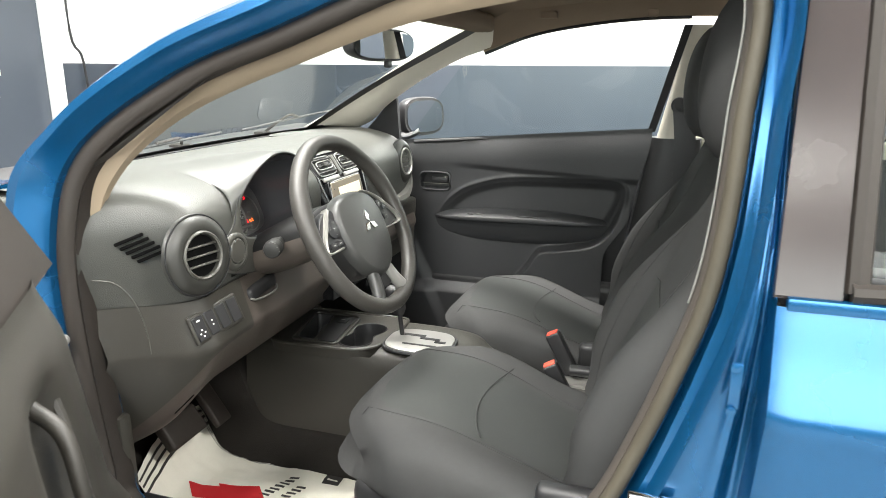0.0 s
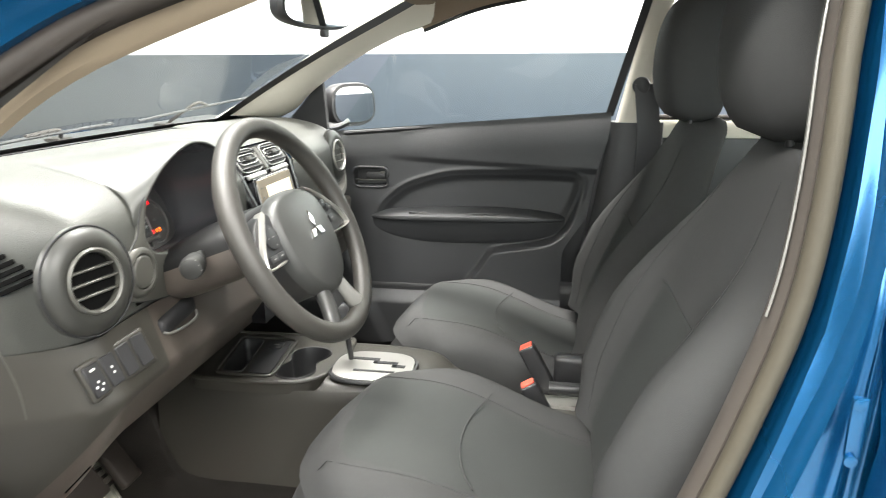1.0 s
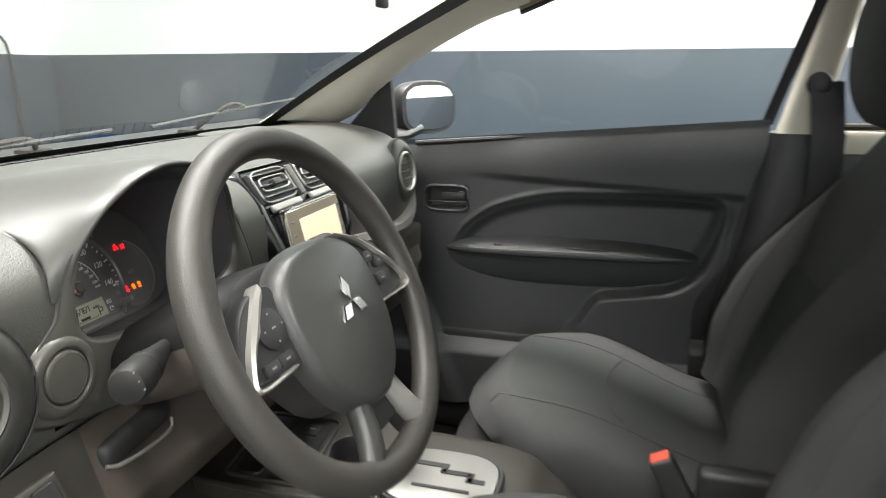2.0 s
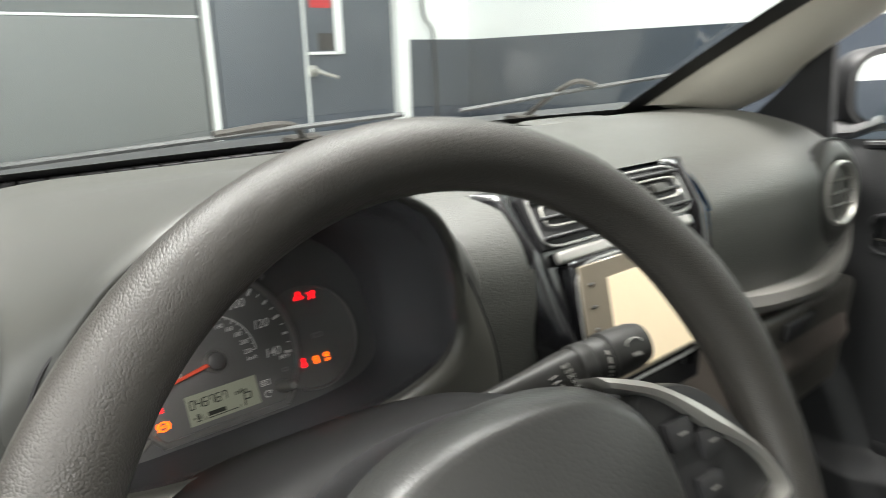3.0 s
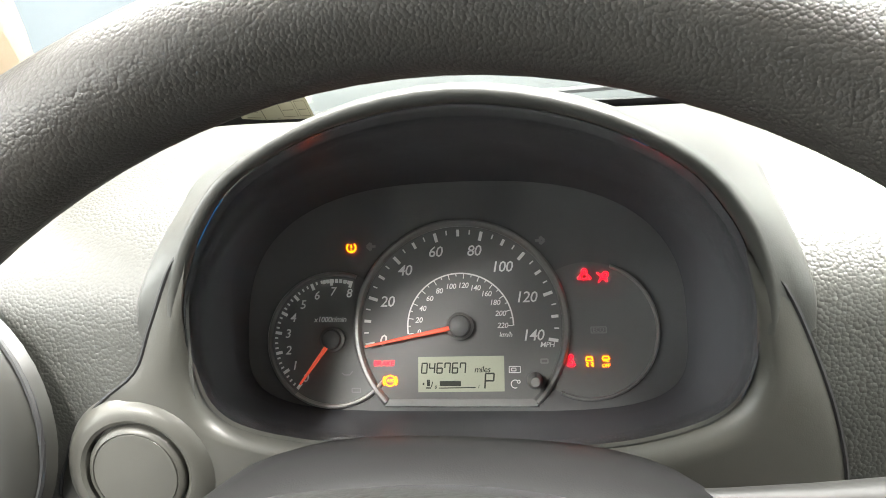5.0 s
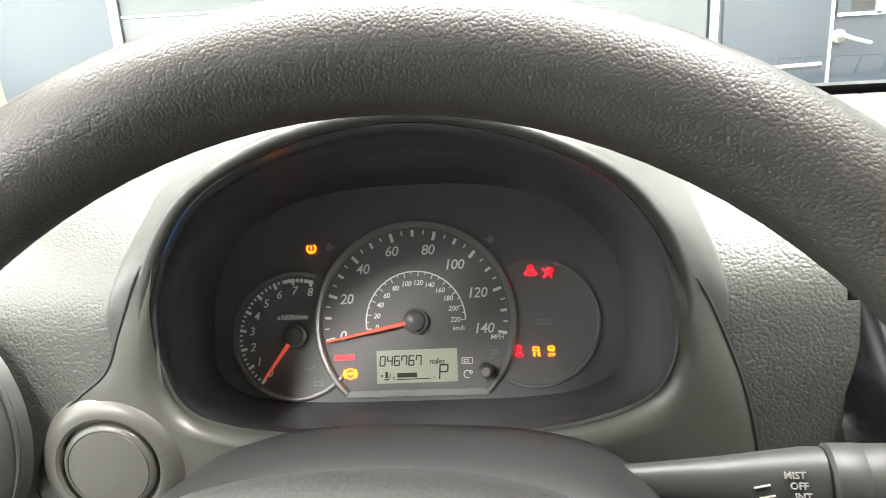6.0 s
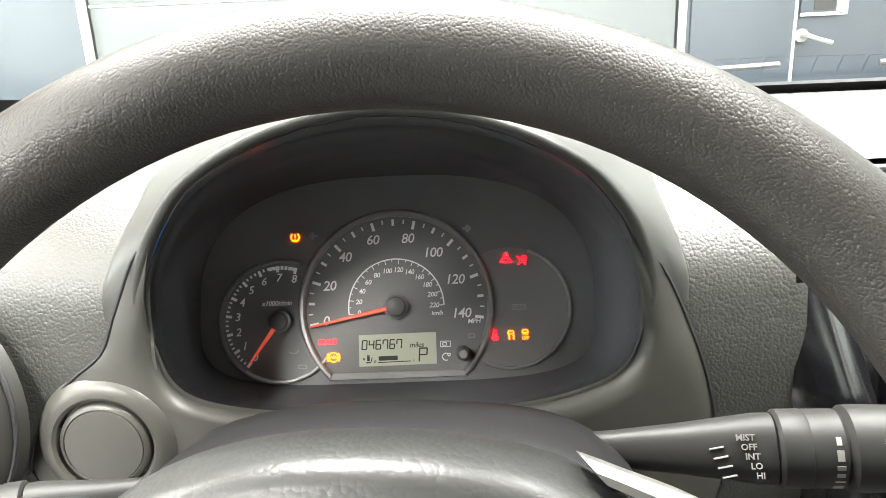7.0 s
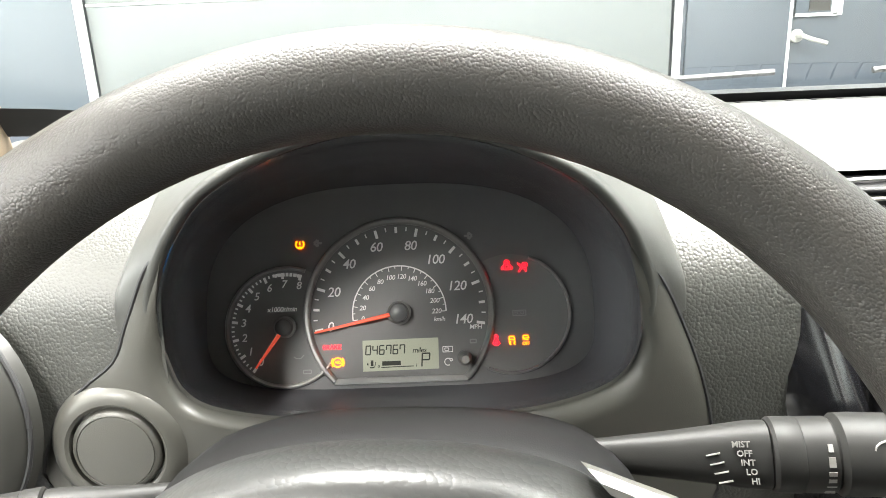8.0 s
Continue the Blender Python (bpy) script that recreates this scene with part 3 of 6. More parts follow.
part("floor_pan", sheet(lambda u, v: (-.78 + 1.9 * u, -.68 + 1.36 * v, .19 + .22 * smooth(.17, 0.0, u) ** 1.2), 24, 12), CARPET, body, "black carpeted floor")
part("bulkhead", block((-.80, 0, .62), (.04, 1.36, .62), .01), CARPET, body)
part("far_sill", block((.3, .68, .35), (2.0, .12, .30), .03, 3), BLACK, body)
part("side_panel", block((1.28, .70, .62), (1.36, .05, .70), .03, 3), BLACK, body, "black rear side trim")
part("rear_sill_trim", block((1.28, .668, .965), (1.36, .03, .05), .010, 2), BEIGE, body, "beige trim under the rear window")
part("rear_window_seal", sweep([(.62, .665, .997), (1.9, .665, 1.005)], .007, 8), RUBBER, body)
part("side_panel", block((1.70, -.69, .62), (.55, .05, .70), .03, 3), BLACK, body)


def side_skin(x0, x1, side):
    """A bulged outer skin between two stations."""
    return sheet(lambda u, v: (x0 + (x1 - x0) * u, side * (.735 + .075 * math.sin(math.pi * (.12 + .8 * v)) + .02 * (1 - v) ** 2), .34 + .59 * v), 20, 24)


part("rear_quarter", side_skin(1.42, 2.02, -1), BLUE, body, "blue rear quarter skin")
part("rear_quarter", side_skin(.66, 2.02, 1), BLUE, body, "blue rear side skin")
part("fender", side_skin(-1.36, -.50, 1), BLUE, body, "blue front fender")
part("fender_front", side_skin(-1.36, -1.24, -1), BLUE, body)
part("bumper", sheet(lambda u, v: (-1.42 - .07 * math.sin(math.pi * u), -.76 + 1.52 * u, .24 + .58 * v), 20, 12), BLUE, body, "blue front bumper")
part("rear_bumper", sheet(lambda u, v: (2.06 + .05 * math.sin(math.pi * u) - .10 * v, -.76 + 1.52 * u, .26 + .70 * v), 20, 12), BLUE, body, "blue tailgate skin")
back_glass = part("back_glass", glass(sheet(lambda u, v: (1.99 - .06 * v, -.60 + 1.20 * u, .97 + .37 * v), 8, 6), (3, 0, 1)), GLASS, body, "clear rear glass")
back_glass.visible_shadow = False
part("tailgate", block((1.98, 0, .70), (.06, 1.36, .7), .03, 3), BLACK, body)
part("quarter_pillar", sweep([(1.45, .63, .98), (1.62, .58, 1.32)], .06, 10), BEIGE, body)
part("quarter_pillar", sweep([(1.45, -.63, .98), (1.62, -.58, 1.32)], .06, 10), BEIGE, body)

for x in (-.95, 1.5):
    for y in (-.72, .72):
        w = part("wheel", revolve([(.0, -.06), (.19, -.06), (.20, .0), (.19, .06), (.0, .05)], (x, y, .29), (0, math.copysign(1, y), 0), 28), SILVER, body)
        part("tyre", revolve([(.19, -.085), (.27, -.09), (.29, -.06), (.29, .06), (.27, .09), (.19, .085)], (x, y, .29), (0, 1, 0), 36), RUBBER, w)


# windscreen
def screen_pt(u, v, off=0.0):
    """u across from the driver's side, v from the base to the top."""
    y = -.62 + 1.24 * u
    y -= .6 * max(0, -.5 - y) * (1 - v)
    w = 1 - .08 * v
    bow = (2 * u - 1) ** 2
    k = smooth(-.52, -.66, y) * (1 - .75 * v) if y < 0 else 0
    return V(-.635 + .605 * v + .055 * bow + .20 * k + .45 * off, y * w, .985 + .035 * k + .335 * v + .012 * math.sin(math.pi * v) - .012 * bow * v + .9 * -off)


windscreen = solo("windscreen", glass(sheet(lambda u, v: screen_pt(u, v), 24, 16)), SCREENGLASS, "clear laminated windscreen with a black border", "windscreen")
windscreen.visible_shadow = False
part("border", sheet(lambda u, v: screen_pt(.862 + .138 * v, u, .004), 24, 2), DARK_IN, windscreen, "black border")
part("border", sheet(lambda u, v: screen_pt(.018 * v, u, .004), 24, 2), DARK_IN, windscreen, "black border")
part("border", sheet(lambda u, v: screen_pt(u, -.03 + .072 * v, .004), 24, 3), DARK_IN, windscreen, "black border")
lab = solo("inspection_label", sheet(lambda u, v: screen_pt(.066 + .042 * u, .045 + .075 * v, .008), 3, 3), mat("yellowed label paper", (.40, .38, .27), .7, spots=.1, spot_size=40),
           "small yellowed paper label stuck on the windscreen", "label")
FAINT = mat("faint print", (.17, .165, .12), .7)


def label_line(u0, v0, u1, v1):
    part("print_bar", sheet(lambda u, v: screen_pt(.066 + .042 * (u0 + (u1 - u0) * u), .045 + .075 * (v0 + (v1 - v0) * v), .0088), 2, 1), FAINT, lab)


for v in (.10, .30, .50):
    label_line(.03, v, .34, v + .02)
label_line(.375, .0, .385, 1)
for u0, u1 in ((.58, .74), (.78, .95)):
    for v in (.12, .62):
        label_line(u0, v, u1, v + .02)
    for u in (u0, u1):
        label_line(u, .12, u + .008, .64)
    label_line(u0 + .02, .34, u1 - .02, .37)
label_line(.56, .75, .97, .76)
label_line(.72, .86, .95, .90)
label_line(.42, .08, .54, .10)


def wiper(u0, u1, v0, v1, piv):
    w = thing("wiper", screen_pt(u0, v0, -.02), "black windscreen wiper resting at the base of the glass", "wiper", "wipers")
    blade = [screen_pt(u0 + (u1 - u0) * t / 12, v0 + (v1 - v0) * t / 12, -.012) for t in range(13)]
    part("blade", sweep(blade, .0035, 6), BLACK, w)
    part("arm", sweep(line_through([screen_pt(piv, .0, -.01), screen_pt(piv * .7 + .3 * (u0 + u1) / 2, (v0 + v1) / 2 + .01, -.017), screen_pt((u0 + u1) / 2, (v0 + v1) / 2 + .003, -.015)], 12), .0042, 6), RUBBER, w)
    part("pivot_cap", block(screen_pt(piv, -.01, -.01), (.035, .045, .016), .006), RUBBER, w)


wiper(.12, .52, .01, .055, .42)
wiper(.60, .97, .05, .17, .72)


# ---------------------------------------------------------------- dashboard
dash = thing("dashboard", (-.35, 0, .56), "dark grey grained plastic dashboard with satin grey bezels", "dashboard")
PROFILE = [(-.66, .962), (-.60, .985), (-.50, .996), (-.40, .997), (-.335, .988), (-.282, .970), (-.248, .938), (-.238, .90), (-.236, .85), (-.240, .80), (-.243, .79)]
LOWPROF = [(-.238, .792), (-.226, .75), (-.215, .715), (-.213, .698), (-.226, .676), (-.27, .62), (-.33, .56), (-.40, .52)]


def end_round(y):
    """How far the dash falls back towards its two ends."""
    return .16 * (smooth(.56, .70, -y) ** 1.6 if y < 0 else smooth(.47, .60, y) ** 1.6)


def dash_pt(y, s, prof=PROFILE, lift=0.0):
    p = curve_at([(a, 0, b) for a, b in prof], s)
    q = curve_at([(a, 0, b) for a, b in prof], min(1, s + .01)) - curve_at([(a, 0, b) for a, b in prof], max(0, s - .01))
    n = Vector((-q.z, 0, q.x)).normalized()
    if n.x < 0 and n.z < 0:
        n = -n
    k = smooth(-.64, -.30, p.x)
    return Vector((p.x - end_round(y) * k, y, p.z - .012 * smooth(.5, .7, abs(y)) - .022 * smooth(-.38, -.56, y) * smooth(-.46, -.62, p.x))) + n * lift


YS = [-.70 + 1.27 * k / 220 for k in range(221)]
# the pad leaves a bay for the instruments
rows = []
for y in YS:
    rows.append([dash_pt(y, s / 90) for s in range(91)])


STACK = [(.150, .976), (.149, .955), (.146, .93), (.140, .90), (.130, .86), (.118, .82), (.108, .78)]


def stack_half(z):
    """Half the width of the gloss centre panel at a height."""
    for (w1, z1), (w0, z0) in zip(STACK, STACK[1:]):
        if z0 <= z <= z1:
            return w0 + (w1 - w0) * (z - z0) / (z1 - z0)
    return STACK[0][0] if z > .9 else STACK[-1][0]


def in_bay(p):
    return (abs(p.y - CY) < .124 and p.x > -.335 and p.z > .825) or (abs(p.y - CY) < .1285 and p.x > -.290 and .825 < p.z < .972) or (-.500 < p.y < -.180 and p.x > -.290 and .800 < p.z < .880) or (abs(p.y - .007) < stack_half(p.z) - .012 and p.x > -.292 and p.z < .978)


bm = bmesh.new()
grid = [[bm.verts.new(p) for p in r] for r in rows]
for a, b in zip(grid, grid[1:]):
    for i in range(90):
        q = (a[i], a[i + 1], b[i + 1], b[i])
        mid = sum((v.co for v in q), Vector()) / 4
        if not in_bay(mid):
            bm.faces.new(q)
bmesh.ops.delete(bm, geom=[v for v in bm.verts if not v.link_faces], context="VERTS")
pad = part("upper_pad", bm, PAD, dash, "grained dark grey upper pad", 60)
def end_pt(y, v):
    """The lower dash near the door, a little deeper at its end."""
    return dash_pt(y, v, LOWPROF) - V(0, 0, .045 * smooth(-.45, -.66, y) * smooth(.5, 1, v))


def crease(y):
    return .47 + .53 * smooth(-.555, -.685, y)


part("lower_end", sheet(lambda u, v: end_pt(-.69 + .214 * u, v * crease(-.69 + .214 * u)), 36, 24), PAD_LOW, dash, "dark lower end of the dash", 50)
under = part("knee_return", sheet(lambda u, v: end_pt(-.69 + .214 * u, 1 - (1 - v) * (1 - crease(-.69 + .214 * u))), 36, 16), KNEE, dash, "brown grey panel turned under the dash, lightened for floor bounce", 50)
part("lower_panel", sheet(lambda u, v: dash_pt(-.476 + 1.036 * u, v, LOWPROF), 60, 24), KNEE, dash, "brown grey lower knee panel, lightened for floor bounce", 50)
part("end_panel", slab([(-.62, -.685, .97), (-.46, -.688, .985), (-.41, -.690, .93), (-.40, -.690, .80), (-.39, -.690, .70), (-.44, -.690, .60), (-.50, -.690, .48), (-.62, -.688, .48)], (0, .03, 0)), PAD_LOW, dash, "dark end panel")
part("end_filler", block((-.53, -.690, .945), (.15, .05, .06), .015, 3), PAD, dash)
part("under_panel", sheet(lambda u, v: (-.42 - .33 * v, -.66 + 1.28 * u, .55 - .05 * v), 8, 4), DARK_IN, dash)
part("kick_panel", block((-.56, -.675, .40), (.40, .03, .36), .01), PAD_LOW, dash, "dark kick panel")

# instrument hood: an arch that runs forward into the pad
RIM_TOP = [(-.459, .915), (-.458, .931), (-.452, .946), (-.440, .966), (-.418, .989), (-.378, 1.008), (-.331, 1.0155), (-.284, 1.008), (-.244, .989), (-.222, .966), (-.211, .946), (-.206, .931), (-.205, .915)]
RIM_LOW = [(-.205, .915), (-.2055, .899), (-.213, .880), (-.232, .868), (-.270, .859), (-.331, .857), (-.395, .859), (-.436, .8665), (-.453, .879), (-.4585, .900), (-.459, .915)]


def rim_x(z):
    return -.236 + .016 * smooth(.93, 1.01, z)


def rim(pts, n):
    out = []
    for p in line_through([(0, a, b) for a, b in pts], n):
        out.append(V(rim_x(p.z), p.y, p.z))
    return out


top = rim(RIM_TOP, 49)
rings = [[] for _ in range(19)]
for p in top:
    tau = smooth(.925, 1.008, p.z)
    side = (p.y - CY) / .127
    wide = .06 + .94 * smooth(.930, .985, p.z)
    foot = dash_pt(CY + (p.y - CY) * (1 + (.52 - .20 * tau) * wide) + .004 * side, (.585 + (.945 - p.z) * 1.9) * (1 - tau) + .24 * tau, PROFILE, .0006)
    out = Vector((0, p.y - CY, p.z - .925)).normalized()
    knee = p + out * (.010 + .014 * (1 - tau)) + Vector((-.005 - .060 * tau, .018 * side * (1 - tau), .004 * tau))
    for k in range(6):
        turn = radians(28 * k)
        rings[k].append(p + out * (.0036 * (1 - math.cos(turn))) + V(.0045 * (math.sin(turn) - 1) + .002, 0, 0))
    start = rings[5][-1]
    reach = (.52 - .20 * tau) * wide
    ease = dash_pt(CY + (p.y - CY) * (1 + reach * .62) + .004 * side, (.585 + (.945 - p.z) * 1.9) * (1 - tau) + (.24 + .07 * tau) * tau, PROFILE, .0010)
    for k in range(6, 19):
        f = (k - 5) / 13
        rings[k].append(start * (1 - f) ** 3 + knee * (3 * f * (1 - f) ** 2) + ease * (3 * f * f * (1 - f)) + foot * f ** 3)
part("instrument_hood", loft(rings, closed=False, cap=False), HOODSKIN, dash, "smooth satin hood over the instruments", 60)

# satin bezel round the lower half of the opening, with the round blank button
inner = [(-.4475, .960), (-.454, .941), (-.4585, .920), (-.4585, .900), (-.453, .879), (-.436, .8665), (-.395, .859), (-.331, .857), (-.270, .859), (-.232, .868), (-.213, .880), (-.2055, .899), (-.2065, .917), (-.2105, .935), (-.2155, .951)]
outer = [(-.4485, .9615), (-.461, .947), (-.474, .921), (-.484, .900), (-.504, .884), (-.524, .860), (-.524, .818), (-.400, .788), (-.240, .788), (-.166, .797), (-.166, .842), (-.172, .873), (-.182, .902), (-.197, .934), (-.2145, .9525)]
a = line_through([(0, *p) for p in inner], 61)
b = line_through([(0, *p) for p in outer], 61)
rows = []
for k in range(10):
    row = []
    for i, (p, q) in enumerate(zip(a, b)):
        wide = (q - p).length
        roll = min(.012, .45 * wide)
        edge = smooth(1, 15, min(i, 60 - i))
        if k < 7:
            phi = radians(90 - 15 * k)
            f, lift = roll * (1 - math.sin(phi)) / wide, .005 - roll * (1 - math.cos(phi))
        else:
            f, lift = ((.75, .006), (1, .004), (1, -.018))[k - 7]
        lift = lift * edge + .0012 * (1 - edge)
        m = p.lerp(q, f)
        x = rim_x(m.z) * (1 - f) + f * (-.2385 + .004 * smooth(.93, .97, m.z) - .004 * smooth(.935, .962, m.z) * edge)
        row.append(V(x + lift, m.y, m.z))
    rows.append(row)
bez = part("cluster_bezel", loft(rows, closed=False, cap=False), BEZEL, dash, "satin grey bezel round the instruments", 40)
part("seam", sweep(rows[8][1:-1], .0011, 6), DARK_IN, bez)
BTN = V(-.2325, -.4875, .8505)
part("button_collar", revolve([(.042, -.012), (.038, -.001), (.0345, .0040), (.031, .0058), (.0275, .0060), (.0258, .0048), (.0252, .0005), (.025, -.004)], BTN, (1, 0, .05), 40), BEZEL, dash, "raised round collar")
part("blank_button", revolve([(.0242, -.004), (.0240, .0042), (.0230, .0056), (.0212, .0062), (.0208, .0056), (.0204, .0062), (.010, .0070), (0, .0072)], BTN, (1, 0, .05), 40), BEZEL, dash, "round blank button")

# round end vents
def round_vent(c, n, ring):
    c, n = Vector(c), Vector(n).normalized()
    u = Vector((0, 0, 1)).cross(n).normalized()
    w = n.cross(u)
    col = part("vent_collar", revolve([(.073, -.018), (.070, -.010), (.064, -.004), (.056, .0005), (.048, .0022), (.044, .001), (.043, -.012)], c, n, 44), POD, dash, "satin collar round the vent")
    part("seam", sweep(oval(c - n * .0105, u, w, .0718, .0718, 2, 44), .0014, 6, True), DARK_IN, col)
    v = part("round_vent", revolve([(.0435, -.02), (.0435, .002), (.0405, .0045), (.0375, .002), (.0365, -.02)], c, n, 40), ring, dash, "round air vent with three slats")
    part("duct", revolve([(.0368, -.006), (.035, -.03), (0, -.032)], c, n, 24), VOID, v)
    for k in (-1, 0, 1):
        half = math.sqrt(.037 ** 2 - (k * .0165) ** 2)
        part("slat", block(c + w * (k * .0165) - n * .005, (.012, 2 * half, .0035), .0012, 1, axes((0, 0, 0), n, u, w)), BEZEL, v)
    return v


round_vent((-.222, -.598, .872), (1, -.18, .12), BEZEL)
round_vent((-.236, .458, .900), (1, -.05, .12), SILVER)

# side window slots in the end of the pad
s0, s1, s2 = V(-.349, -.659, .896), V(-.311, -.637, .913), V(-.318, -.644, .866)
su = (s1 - s0).normalized()
sn = su.cross(s0 - s2).normalized()
if sn.y > 0:
    sn = -sn
for k in range(5):
    c = s0.lerp(s2, k / 4) + (s1 - s0) * .5
    part("demist_slot", block(c + sn * .005, (.05, .0058, .006), .001, 1, axes((0, 0, 0), su, sn.cross(su), sn)), VOID, dash)
part("end_seam", sweep(line_through([V(-.3864, -.683, .8356), V(-.359, -.666, .8283), V(-.338, -.655, .8045), V(-.3237, -.649, .768), V(-.314, -.649, .7325), V(-.3087, -.651, .697)], 30), .0013, 6), BEZEL, dash)

# switch plate, coin tray
pu = V(.0255, .0985, .0174).normalized()
pv = V(-.012, .008, .0465).normalized()
pn = pu.cross(pv).normalized()
pv = pn.cross(pu)
tilt = axes((0, 0, 0), pu, pv, pn)
PC = V(-.237, -.567, .7405) + pn * .008
plate = part("switch_plate", block(PC, (.110, .056, .010), .005, 3, tilt), PAD_LOW, dash, "switch plate with two switches and two blanks")
for k, w in enumerate((.023, .021, .021, .021)):
    c = PC + pu * (-.039 + .026 * k) + pn * .004
    sw = part("switch" if k < 2 else "blank", block(c, (w, .045, .008), .0015, 1, tilt), DARK_IN, plate)
    if k < 2:
        for j in range(5 if k == 0 else 2):
            q = ((0, .015), (0, -.003), (-.005, -.009), (.005, -.009), (0, -.015))[j] if k == 0 else ((0, .004), (0, -.004))[j]
            part("symbol", block(c + pu * q[0] + pv * q[1] + pn * .0042, (.0028 + .004 * (j == 0) * (k == 0), .0028, .0006), 0, 1, tilt), WHITE_INK, sw)
tray = part("coin_tray", block((-.2345, -.418, .757), (.03, .100, .030), .012, 3, pose(0, 0, 0, 6, 0, 0)), DARK_IN, dash, "small open coin tray")
part("tray_lip", sweep(line_through([(-.222, -.466, .748), (-.218, -.45, .742), (-.217, -.41, .739), (-.218, -.378, .741), (-.222, -.370, .750)], 16), .0022, 6), LIP, tray)
n = V(.62, -.1, -.78).normalized()
part("clip", revolve([(.009, -.002), (.009, .003), (.006, .004), (.004, .001), (0, .001)], end_pt(-.645, .93), n, 14), DARK_IN, under, "round trim clip")
part("slit", sweep([end_pt(-.60, .80) + n * .001, end_pt(-.585, .74) + n * .001], .0014, 6), VOID, under)

# centre stack
MY = .007


def csx(z):
    """How far forward the centre stack leans at a height."""
    return -.228 - .36 * max(0, min(z, .93) - .86) - .78 * max(0, z - .93)


rows = []
for z, hw in ((.62, .105), (.70, .105), (.78, .110), (.84, .118), (.88, .122), (.93, .128), (.955, .132), (.972, .134)):
    rows.append([V(csx(z) - .03, MY - hw, z), V(csx(z), MY - hw, z), V(csx(z), MY - hw * .5, z), V(csx(z), MY, z), V(csx(z), MY + hw * .5, z), V(csx(z), MY + hw, z), V(csx(z) - .03, MY + hw, z)])
stack = part("centre_panel", loft(rows, closed=True), PIANO, dash, "gloss black centre panel")
trim = line_through([(STACK[k][0], STACK[k][1]) + (0,) for k in range(len(STACK))], 28)
for s in (-1, 1):
    rows = []
    for p in trim:
        y, z = MY + s * p.x, p.y
        x = csx(z)
        rows.append([V(x - .022, y + s * .020, z), V(x - .010, y + s * .006, z), V(x - .002, y, z), V(x + .008, y - s * .016, z), V(x + .008, y - s * .024, z), V(x + .004, y - s * .034, z), V(x - .02, y - s * .035, z)])
    part("side_trim", loft(rows), PIANO, dash, "gloss black side trim", 75)
ST = V(-.66, 0, 1).normalized()
SN = V(1, 0, .66).normalized()
for s in (-1, 1):
    c = V(csx(.949) + .001, MY + s * .062, .949)
    lean = axes((0, 0, 0), SN, V(0, 1, 0), ST)
    vent = part("centre_vent", block(c, (.012, .096, .051), .005, 2, lean), DARK_IN, dash, "square centre air vent")
    part("vent_frame", sweep(oval(c + SN * .007, (0, 1, 0), ST, .047, .025, 5, 36), .0014, 6, True), DIALRING, vent, "thin grey frame")
    part("slat_frame", sweep(oval(c + SN * .009 + ST * .002, (0, 1, 0), ST, .037, .0105, 5, 32), .0013, 6, True), SILVER, vent, "silver loop round the slats")
    for k in (-1, 1):
        part("slat", block(c + SN * .007 + ST * (k * .017), (.010, .090, .003), .001, 1, lean), BLACK, vent)
    part("slat", block(c + SN * .006, (.010, .078, .003), .001, 1, lean), BLACK, vent)
    part("tab", block(c + SN * .011 + ST * .002, (.010, .022, .010), .003, 2, lean), POD, vent)
part("divider", block(V(csx(.949) + .004, MY, .949), (.012, .016, .052), .004, 2, axes((0, 0, 0), SN, V(0, 1, 0), ST)), BEZEL, dash, "grey strip between the vents")
for y in (-.058, .058):
    part("satin_bar", block(V(csx(.9235) + .006, MY + y, .9225), (.008, .082, .011), .004, 3, axes((0, 0, 0), SN, V(0, 1, 0), ST)), PLATE, dash, "pale satin bar under the vent")
lean = axes((0, 0, 0), V(1, 0, .22).normalized(), V(0, 1, 0), V(-.22, 0, 1).normalized())
unit = part("display_unit", block((-.2345, MY, .862), (.022, .180, .116), .008, 3, lean), PIANO, dash, "display unit with a bright reflecting screen")
part("unit_glass", block((-.2236, MY, .862), (.003, .170, .108), .001, 1, lean), BEZEL_SHEEN, unit, "gloss bezel with beige reflection painted in")
part("unit_frame", sweep([(-.2238 - .22 * (p.z - .86), p.y, p.z) for p in oval((0, MY, .860), (0, 1, 0), (0, 0, 1), .088, .057, 8, 40)], .0012, 6, True), DIALRING, unit, "thin silver rim")
part("screen", block((-.2220, MY + .012, .856), (.003, .126, .090), .001, 1, lean), SCREEN, unit, "pale screen, the bright room's reflection painted as a glow")
# Strip of the same painted reflection along the top.
part("top_band", block((-.2340, MY + .004, .9085), (.003, .150, .006), .001, 1, lean), SCREEN, unit)
for k in range(5):
    for y in (-.072, .082):
        z = .898 - .019 * k
        part("key", block((-.2225 - .22 * (z - .86), MY + y, z), (.0040, .007, .003), .001, 1, lean), POD, unit)
part("knob", revolve([(0, .016), (.010, .016), (.012, .010), (.012, 0), (0, 0)], (-.214, .088, .815), (1, 0, .1), 20), DIALRING, unit)
for y in (-.075, 0, .075):
    k = part("climate_knob", revolve([(0, .02), (.018, .02), (.021, .014), (.023, 0), (0, 0)], (-.226, MY + y, .70), (1, 0, 0), 24), BLACK, dash, "round climate knob")
    part("knob_ring", revolve([(.027, 0), (.027, .004), (.024, .005), (.023, 0)], (-.225, MY + y, .70), (1, 0, 0), 24), SILVER, k)
